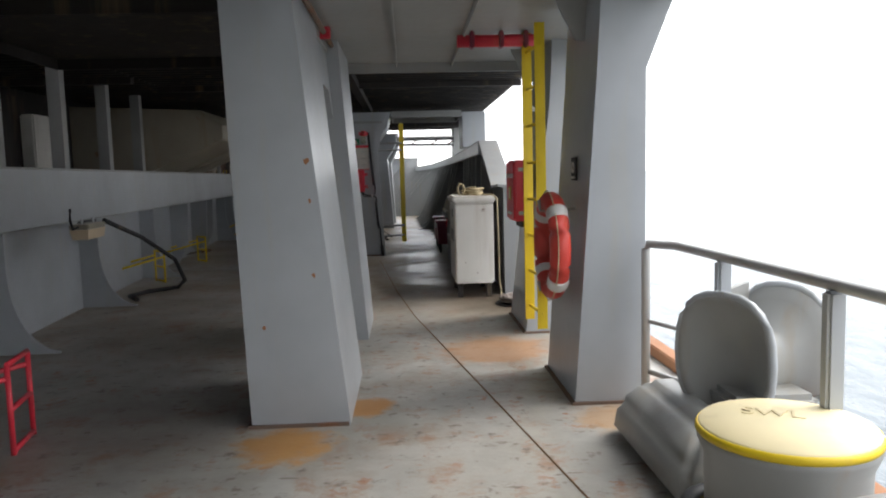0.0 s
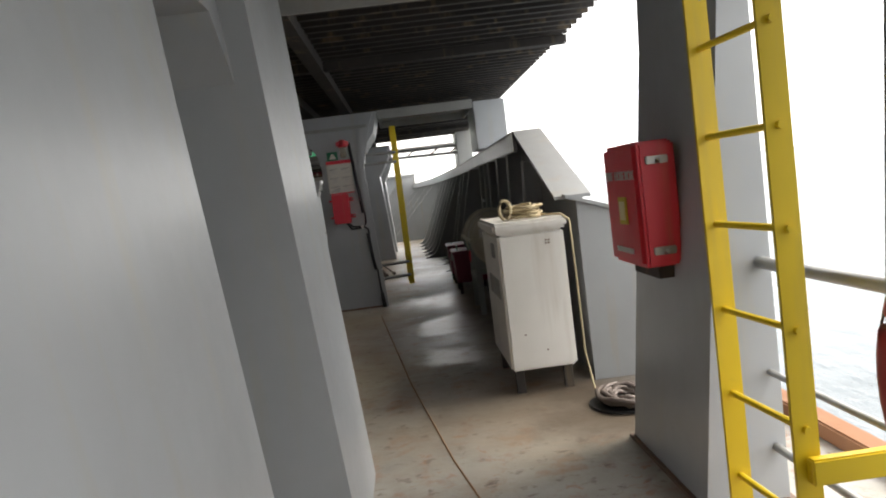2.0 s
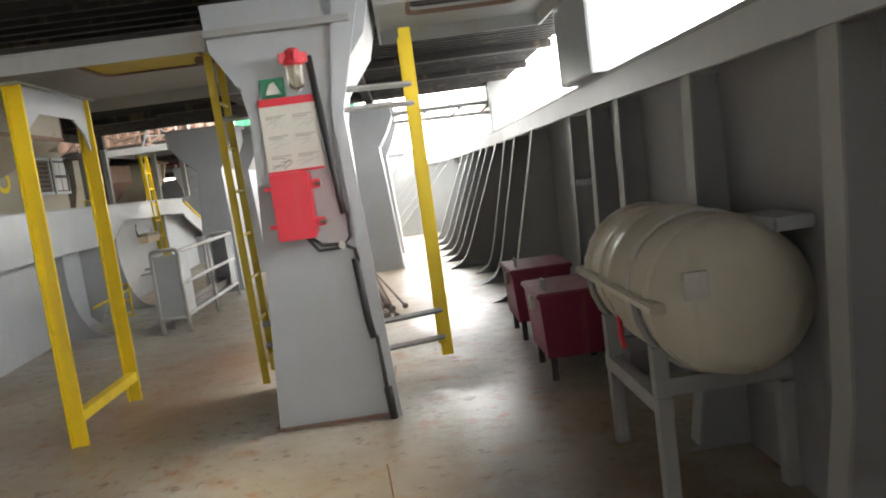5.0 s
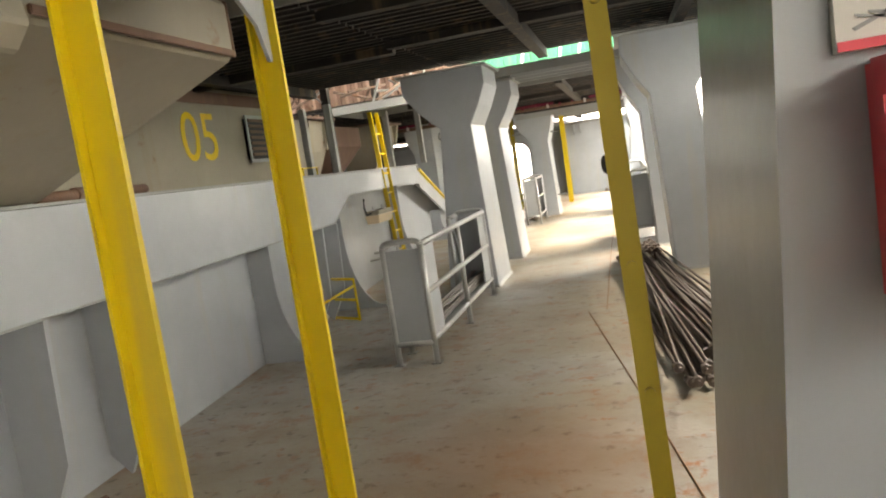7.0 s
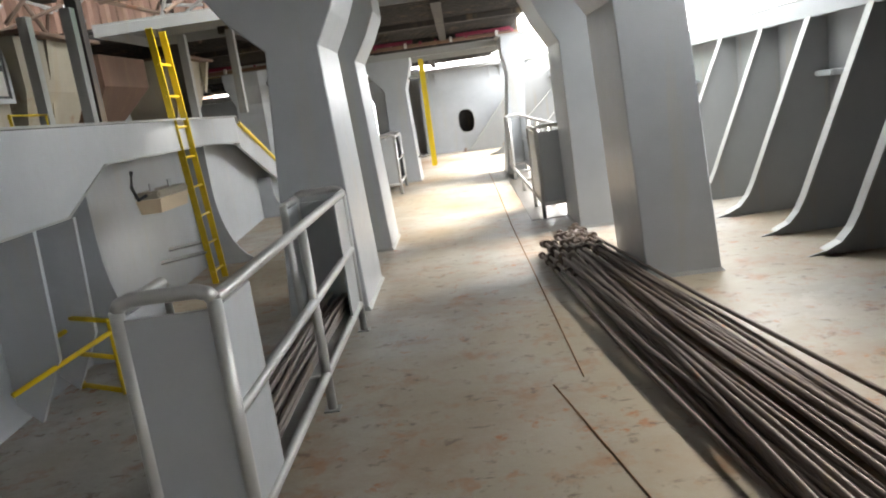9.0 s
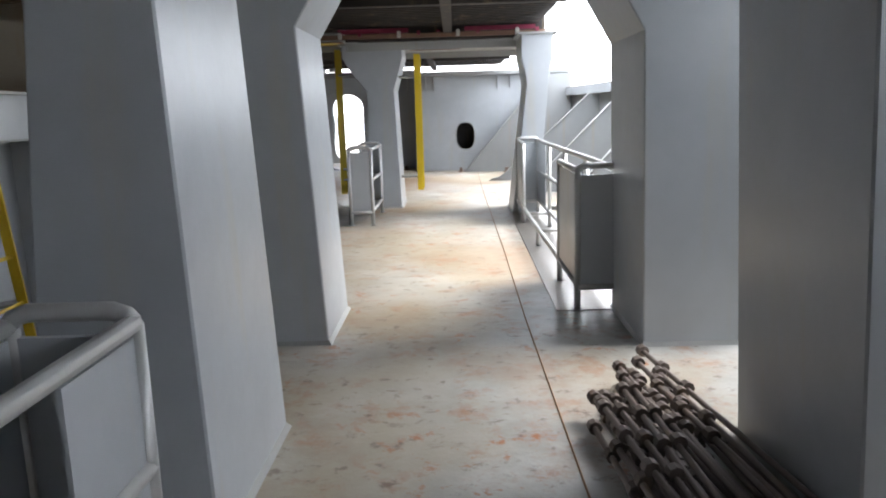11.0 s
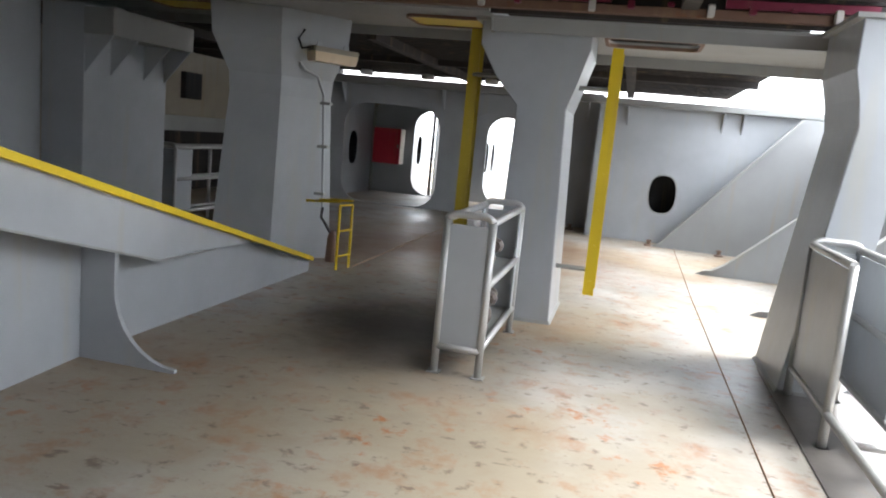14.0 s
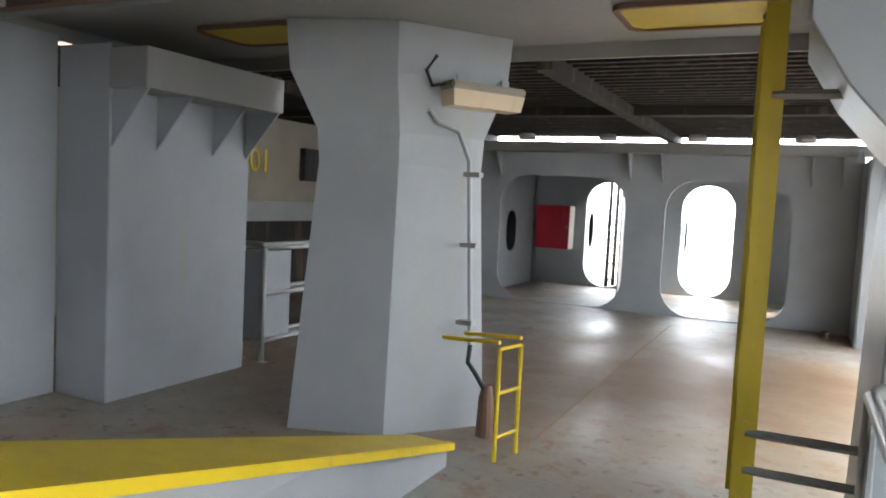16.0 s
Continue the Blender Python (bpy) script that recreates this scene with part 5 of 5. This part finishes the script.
ladder((-2.62, 30.85), (-2.62, 31.2), 0.24, 2.28, YELLOW, "bright yellow ladder held off the column", ((0.45, (-2.62, 30.9), (-2.95, 30.9)), (1.95, (-2.62, 30.9), (-2.95, 30.9))), 0.3, 0.09)
ladder((-3.82, 30.95), (-3.86, 31.3), 0.2, 2.38, OLD_YELLOW, "dull yellow ladder up to the hatch by the column", ((0.42, (-3.82, 30.95), (-3.38, 30.95)), (0.58, (-3.82, 30.95), (-3.38, 30.95)), (2.0, (-3.82, 30.95), (-3.4, 30.95))), 0.3, 0.09)
lamp_box((-5.55, 31.96, 2.18), 57, "yellowed oblong lamp on the column head", 0.56)
yl = thing("yellow_guard", (-5.25, 31.8, 0), "small yellow ladder-like guard at the column foot", "guard")
for x, y in ((-5.17, 31.52), (-5.12, 31.74)):
    part("upright", tube([(x, y, 0), (x, y, 0.66)], 0.014, 6), YELLOW, yl)
    part("arm", tube([(x, y, 0.70), (x - 0.42, y + 0.12, 0.66)], 0.014, 6), YELLOW, yl)
for z in (0.14, 0.4, 0.66):
    part("rung", tube([(-5.17, 31.52, z), (-5.12, 31.74, z)], 0.012, 6), YELLOW, yl)
part("cable_boot", lathe([(0.06, 0.0), (0.05, 0.25), (0.03, 0.33)], (-5.40, 31.93, 0), sides=12), BROWN, None, "rusty cable boot standing on the deck", "", "pipe stub")

# lashing rods on the deck
rnd = random.Random(11)
for k in range(40):
    layer = k // 12
    f = (k % 12) / 11
    xa, ya = -1.04 + 0.62 * f + rnd.uniform(-0.12, 0.12), 17.45 + rnd.uniform(-0.15, 0.5)
    xb, yb2 = min(-1.02, -1.42 + 0.34 * f + rnd.uniform(-0.12, 0.12)), 22.6 + 0.6 * f + rnd.uniform(-0.35, 0.25)
    if k % 12 < 2:
        yb2 -= 0.1
    z = 0.016 + 0.032 * layer
    rod = thing("lashing_rod", (xa, ya, 0), "long worn steel lashing rod in a heap on deck", "rod", "lashing rods")
    mid = ((xa + xb) / 2 + rnd.uniform(-0.06, 0.06), (ya + yb2) / 2, z + rnd.uniform(0, 0.02))
    part("shaft", tube([(xa, ya, z), mid, (xb, yb2, z + 0.02 * layer)], 0.0135, 7), WORN, rod, smooth=True)
    d = (Vector((xb, yb2, 0)) - Vector((xa, ya, 0))).normalized()
    for s in (0.05, 0.32, 0.6):
        p = Vector((xb, yb2, z + 0.02 * layer)) - d * s
        part("knob", tube([tuple(p - d * 0.022), tuple(p + d * 0.022)], 0.031, 8), WORN, rod)
    for s in (0.05,):
        p = Vector((xa, ya, z)) + d * s
        part("knob", tube([tuple(p - d * 0.022), tuple(p + d * 0.022)], 0.031, 8), WORN, rod)
part("checker_plate", prism([(-1.38, 24.6), (-0.7, 24.6), (-0.75, 30.2), (-1.33, 30.2)], "z", 0.001, 0.008), STEEL, None, "bare grey steel plate under the rack", "structure", "deck plate")

# ---- inboard side: coamings, hoppers, houses ----
# added wall shuts off the hold side so the inboard space stays dark
part("inner_wall", box(-11.6, -11.5, -12, 46, 0, 4.5), BROWN, None, "stained brown wall added to enclose the hold side", "structure", "wall")
# unseen wall added behind the walkway's start to cut light from aft
part("aft_light_block", box(-11.5, 0.2, -2.1, -2.0, 0, 2.59), GREY_DULL, None, "unseen grey wall added behind the start to block light from aft", "structure", "wall")
part("side_wall", box(-8.42, -8.34, 26.5, 31.05, 0, 2.49), GREY, None, "blue-grey house wall", "structure", "wall")
# filler added to close a lit gap and carry the roof's dark lower
part("wall_top_filler", box(-8.5, -8.0, 25.0, 30.42, 2.492, 2.61), DARK, None, "added dark filler closing the gap above the house wall", "structure", "beam")
wb = thing("wall_block", (-8.1, 31.7, 0), "blue-grey wall block with a gusseted beam", "column", "support columns")
part("block", box(-8.336, -7.83, 31.06, 32.43, 0, 2.42, 0.006), GREY, wb)
part("beam", box(-7.828, -7.48, 31.04, 32.42, 2.12, 2.38, 0.006), GREY_DULL, wb, "stained beam")
for y in (31.07, 31.45, 32.0, 32.38):
    part("gusset", prism([(-7.5, 2.118), (-7.828, 2.118), (-7.828, 1.74)], "y", y, y + 0.018), GREY, wb)
part("far_house", box(-11.2, -11.0, 32.6, 38.38, 0, 2.5), CREAM, None, "stained cream house wall in shade", "structure", "wall")
h1 = thing("numbered_hopper", (-10.5, 36.6, 0), "cream hopper with a yellow painted number", "hopper", "hoppers")
part("bin", loft([ring4(-10.98, -10.0, 34.0, 38.3, 1.35), ring4(-10.98, -10.0, 34.0, 38.3, 2.45)]), CREAM, h1)
part("sill", box(-10.98, -9.85, 34.0, 38.3, 1.1, 1.348), GREY_DULL, h1)
part("support", box(-10.9, -10.3, 34.3, 38.2, 0, 1.098), DARK, h1)
lettering("01", 0.42, Matrix.Translation((-9.98, 35.15, 1.86)) @ Matrix(((0, 0, 1, 0), (1, 0, 0, 0), (0, 1, 0, 0), (0, 0, 0, 1))), YELLOW, h1)
part("window", box(-10.1, -9.9, 36.0, 36.5, 1.65, 2.1, 0.01), BLACK, h1, "dark window")

# house along the coaming with the number
hs = thing("numbered_house", (-6.0, 19, 1.62), "cream rust-streaked house side standing on the coaming", "deckhouse")
part("wall", box(-6.3, -5.75, 15.0, 22.6, 1.622, 2.78), CREAM, hs)
part("rust_line", box(-5.748, -5.74, 18.6, 22.5, 2.6, 2.74), BROWN, hs, "rusty upper edge")
FACE_RIGHT = Matrix(((0, 0, 1, 0), (1, 0, 0, 0), (0, 1, 0, 0), (0, 0, 0, 1)))
lettering("05", 0.76, Matrix.Translation((-5.745, 20.5, 2.2)) @ FACE_RIGHT, YELLOW, hs)
for y, m in ((21.5, BLACK), (22.1, BLACK)):
    w = part("window", box(-5.745, -5.70, y, y + 0.45, 1.95, 2.45), m, hs, "dark window")
    part("window_frame", holed([(y - 0.04, 1.91), (y + 0.49, 1.91), (y + 0.49, 2.49), (y - 0.04, 2.49)], [[(y, 1.95), (y + 0.45, 1.95), (y + 0.45, 2.45), (y, 2.45)]], "x", -5.70, -5.68), GREY, w)
    if y < 22:
        for z in (1.99, 2.06, 2.13, 2.20, 2.27, 2.34, 2.41):
            part("louvre", box(-5.70, -5.67, y + 0.02, y + 0.43, z, z + 0.035), RUSTY, w)
    else:
        for yy in (y + 0.03, y + 0.24):
            for z in (1.97, 2.22):
                part("pane", box(-5.70, -5.69, yy, yy + 0.18, z, z + 0.2), PALEINK, w, "clouded pane")
hp = thing("hopper", (-4.6, 14.6, 1.64), "cream rust-stained hopper with a sloping underside over the walkway", "hopper", "hoppers")
part("bin", prism([(-5.72, 1.63), (-4.08, 1.63), (-2.92, 2.11), (-2.90, 2.15), (-2.90, 2.36), (-3.24, 2.60), (-5.72, 2.72)], "y", 13.0, 16.2, 0.012), CREAM, hp)
part("lip", box(-2.898, -2.88, 15.0, 16.18, 2.12, 2.15, 0.004), BROWN, hp, "rusty lower lip")
part("end_rib", prism([(-4.4, 1.66), (-4.0, 1.64), (-2.86, 1.99), (-2.80, 2.06), (-2.86, 2.36), (-3.3, 2.58)], "y", 14.72, 14.9, 0.01), CREAM, hp, "stained raised rib")
part("foot", box(-5.6, -4.12, 13.0, 16.0, 1.60, 1.628), GREY_DULL, hp)
part("corner_weld", tube([(-2.905, 16.202, 2.13), (-2.905, 16.202, 2.36), (-3.24, 16.202, 2.6)], 0.01, 6), BROWN, hp, "rusty corner bead")
rod = thing("rusty_pipe", (-4.2, 16.6, 1.62), "short rusty pipe lying on the coaming top", "pipe")
part("pipe", tube([(-4.10, 16.2, 1.65), (-4.2, 17.2, 1.65)], 0.03, 10), BROWN, rod, smooth=True)
part("collar", tube([(-4.13, 16.5, 1.65), (-4.137, 16.57, 1.65)], 0.042, 10), RUSTY, rod)
ls = thing("turnbuckle_bar", (-4.2, 16.0, 0), "rusty lashing bars with turnbuckles lying by the coaming", "lashing bar")
for dx in (0.0, 0.09):
    part("bar", tube([(-4.13 + dx, 16.3 - dx, 0.03), (-4.62 + dx, 14.9 - dx, 0.03)], 0.014, 8), WORN, ls, smooth=True)
    for f in (0.04, 0.14, 0.3):
        p, d = Vector((-4.13 + dx, 16.3 - dx, 0.03)), Vector((-0.49, -1.4, 0)) / 1.483
        part("knuckle", tube([tuple(p + d * (f - 0.03)), tuple(p + d * (f + 0.03))], 0.032, 8), BROWN, ls, "rusty knuckle")
for y in (4.5, 6.2, 7.6, 9.2, 10.8, 12.4):
    p = part("house_post", box(coam(y) - 0.08, coam(y) + 0.06, y, y + 0.12, 1.622, 2.79), GREY_DULL, None, "grey post standing on the coaming", "", "post")
    p["group"] = "coaming posts"
# the dimness of this house side is put into its near-black colour
part("after_house_wall", box(-5.6, -5.3, -1.99, 13.0, 0.0, 2.69), DARK, None, "house side behind the coaming, painted near-black for its shade", "structure", "wall")
for y in (5.6, 8.2, 9.9, 11.4):
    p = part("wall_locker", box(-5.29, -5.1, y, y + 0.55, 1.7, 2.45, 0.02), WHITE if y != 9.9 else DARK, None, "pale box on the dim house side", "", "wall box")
    p["group"] = "wall boxes"
part("diagonal_brace", tube([(-3.6, 6.3, 1.6), (-3.75, 8.0, 2.82)], 0.04, 6), DARK, None, "dark diagonal brace on the coaming", "", "brace")

def small_hopper(x, y, label):
    ob = thing("feed_hopper", (x, y, 1.6), label, "hopper", "hoppers")
    part("upright_bin", loft([ring4(x - 0.45, x + 0.12, y - 0.40, y + 0.42, 1.64), ring4(x - 0.45, x + 0.24, y - 0.50, y + 0.50, 2.0), ring4(x - 0.45, x + 0.3, y - 0.62, y + 0.60, 2.44)]), CREAM, ob)
    part("corner_rib", prism([(x + 0.302, 2.43), (x + 0.40, 2.43), (x + 0.30, 2.02)], "y", y + 0.40, y + 0.50), CREAM, ob, "pale triangular rib")
    part("seam_rib", loft([ring4(x + 0.12, x + 0.15, y - 0.02, y + 0.04, 1.64), ring4(x + 0.30, x + 0.33, y - 0.16, y - 0.10, 2.44)]), CREAM, ob)
    part("rim", box(x - 0.5, x + 0.42, y - 0.68, y + 0.66, 2.442, 2.475, 0.006), RUSTY, ob, "rusty rim")
    for k in range(5):
        part("clamp", box(x + 0.1 + 0.03 * k, x + 0.16 + 0.03 * k, y + 0.2 + 0.07 * k, y + 0.25 + 0.07 * k, 2.476, 2.53 + 0.02 * (k % 2), 0.008), BROWN, ob, "rusty clamp")


for y in (23.15, 26.6):
    small_hopper(-5.85, y, "cream and rusty feed hopper behind the coaming")
part("brown_bin", loft([ring4(-6.2, -5.75, 24.0, 24.5, 1.622), ring4(-6.3, -5.5, 23.86, 24.95, 2.05), ring4(-6.3, -5.5, 23.86, 24.95, 2.36)]), BROWN, None, "rusty brown bin standing behind the coaming", "", "bin")
part("brown_house", box(-8.3, -6.9, 22.7, 26.0, 0, 2.75), BROWN, None, "rusty brown house wall behind the hoppers", "structure", "wall")
rnd = random.Random(21)
sc = thing("scaffold_heap", (-6.0, 25.0, 2.95), "tangle of rusty pipes and rails stowed above", "pipework")
for k in range(40):
    x, y = -6.9 + rnd.random() * 2.6, 23.0 + rnd.random() * 3.0
    part("pipe", tube([(x, y, 2.55 + rnd.random() * 0.75), (x + rnd.uniform(-0.7, 0.7), y + rnd.uniform(-0.7, 0.7), 2.55 + rnd.random() * 0.75)], 0.02, 6), RUSTY if k % 3 else GALV, sc)
for x, y in ((-4.9, 22.2), (-4.9, 24.6), (-4.4, 24.7), (-5.3, 22.3)):
    p = part("walkway_support", box(x - 0.04, x + 0.04, y - 0.04, y + 0.04, 1.622, 2.52), GREY_DULL, None, "grey post holding the overhead walkway", "", "post")
    p["group"] = "walkway posts"
ct = thing("cargo_container", (-7.0, 26.6, 2.78), "faded red-brown cargo container stowed above the hoppers", "container")
part("body", box(-10.9, -3.75, 25.6, 28.0, 2.772, 5.3), PINK, ct)
for k in range(34):
    x = -10.8 + 0.21 * k
    part("corrugation", prism([(x, 25.6), (x + 0.035, 25.565), (x + 0.105, 25.565), (x + 0.14, 25.6)], "z", 2.85, 5.2), PINK, ct)
part("bottom_rail", box(-10.9, -3.75, 25.55, 25.598, 2.774, 2.84), RUSTY, ct)
# panels and posts added to keep sun and sky off the hoppers
part("sun_block_panels", box(-10.9, -3.8, 22.87, 25.5, 3.42, 3.5), DARK, None, "added dark panels shading the hoppers from the sun", "structure", "ceiling")
for x in (-10.5, -5.2):
    for y in (22.95, 25.2):
        p = part("panel_post", box(x - 0.05, x + 0.05, y - 0.05, y + 0.05, 0.0 if x < -9 else 1.622, 3.418), DARK, None, "added dark post under the shading panels", "", "post")
        p["group"] = "panel posts"
gc = thing("green_crate", (-2.2, 26.5, 2.78), "green painted steel crate stowed on the roof panels", "crate")
part("body", box(-3.55, -0.95, 25.5, 28.0, 2.772, 4.0, 0.02), GREEN, gc)
for k in range(12):
    x = -3.5 + k * 0.22
    part("rib", box(x, x + 0.05, 25.44, 25.498, 2.774, 3.98), GREEN, gc)
for x in (-3.4, -2.7, -2.1, -1.8, -1.2):
    part("frame_pipe", tube([(x, 25.1, 2.772), (x + 0.12, 25.2, 3.5)], 0.02, 6), GALV, gc, "pale upright pipe")
tr = thing("red_truss", (-2.0, 30.3, 2.62), "red-brown lashing gear along the walkway edge", "lashing gear")
part("rusty_beam", box(-8.0, -0.75, 30.36, 30.44, 2.47, 2.53), BROWN, tr)
for x in (-6.4, -3.2, -1.4):
    part("red_bar", box(x - 0.5, x + 0.5, 30.33, 30.358, 2.54, 2.60), DARK_RED, tr)
for k in range(26):
    x = -7.9 + k * 0.28
    part("clamp", box(x, x + 0.05, 30.30, 30.358, 2.47 + 0.03 * (k % 3), 2.56, 0.006), TAPE if k % 3 == 0 else DARK_RED, tr)

# ---- beyond the doorways ----
rc2 = thing("red_cabinet", (-7.8, 41.0, 0.65), "red fire cabinet with a pale side on the wall", "cabinet")
part("case", box(-8.15, -7.51, 40.85, 41.195, 0.68, 1.48, 0.012), WHITE, rc2)
part("door", box(-8.15, -7.51, 40.82, 40.848, 0.68, 1.48, 0.008), RED, rc2)
part("latch", box(-7.57, -7.54, 40.80, 40.819, 1.05, 1.13), STEEL, rc2)
part("wall_pipe", tube([(-8.25, 41.1, 0), (-8.25, 41.1, 2.35)], 0.04, 8), GREY_DULL, None, "grey pipe up the inner bulkhead", "", "pipe")
ladder((-6.92, 41.5), (-6.86, 41.8), 0, 2.3, DARK, "dark ladder outside the doorway", (), 0.3, 0.07)
fl = thing("far_railing", (-5.5, 44.5, 0), "white tubular railing out in the daylight", "railing")
for x in [-7.6 + 0.4 * k for k in range(12)]:
    part("post", tube([(x, 44.5, 0), (x, 44.5, 1.1)], 0.02, 6), TAPE, fl)
for z in (0.4, 0.75, 1.1):
    part("rail", tube([(-7.8, 44.5, z), (-3.0, 44.5, z)], 0.02, 6), TAPE, fl)
for x, y in ((-0.9, 36.6), (-1.95, 36.9), (-3.3, 37.9)):
    p = part("deck_fitting", lathe([(0.07, 0.0), (0.07, 0.02), (0.03, 0.03), (0.03, 0.07), (0.05, 0.09), (0.02, 0.1)], (x, y, 0), sides=12), RUSTY, None, "small rusty fitting on the deck", "", "deck fitting")
    p["group"] = "deck fittings"
for x in [-7.4, -6.2, -5.0, -3.7]:
    p = part("roof_lamp", lathe([(0.12, -0.04), (0.13, 0.0), (0.10, 0.05)], (x, 38.0, 2.47), sides=16), TAPE, None, "pale round lamp above the bulkhead", "", "lamp")
    p["group"] = "round lamps"

# lashing bridge pieces between the outer columns and the bulwark
lb = thing("lashing_bridge_rails", (0.6, 22.2, 2.62), "grey pipe rails from the column head to the bulwark post", "railing")
for y, z0, z1 in ((22.5, 2.5, 2.5), (22.5, 2.36, 2.33), (23.6, 2.62, 2.62)):
    part("rail", tube([(-0.25, y, z0), (1.62, y + 0.1, z1)], 0.035, 8), GREY_DULL, lb)
for x in (0.2, 0.8, 1.3):
    part("strut", tube([(x, 22.53, 2.35), (x + 0.22, 22.56, 2.5)], 0.02, 6), RUSTY, lb)
bp = thing("bulwark_post", (1.62, 22.4, 1.9), "grey box post standing on the bulwark rail", "post")
part("post_body", box(1.45, 1.8, 22.25, 23.35, 1.90, 3.3, 0.01), GREY_DULL, bp)
# no opening is cut: a dark plate paints the hole's shade
part("hand_hole_shade", prism(rounded(22.4, 22.6, 2.5, 2.9, 0.08), "x", 1.444, 1.449), DARK, bp, "dark plate painting the shade of a hand hole")
part("grab_rail", tube([(-4.88, 21.1, 1.60), (-4.88, 21.1, 1.73), (-4.92, 21.6, 1.73), (-4.92, 21.6, 1.60)], 0.012, 6), YELLOW, None, "small yellow grab rail on the coaming top", "", "rail")
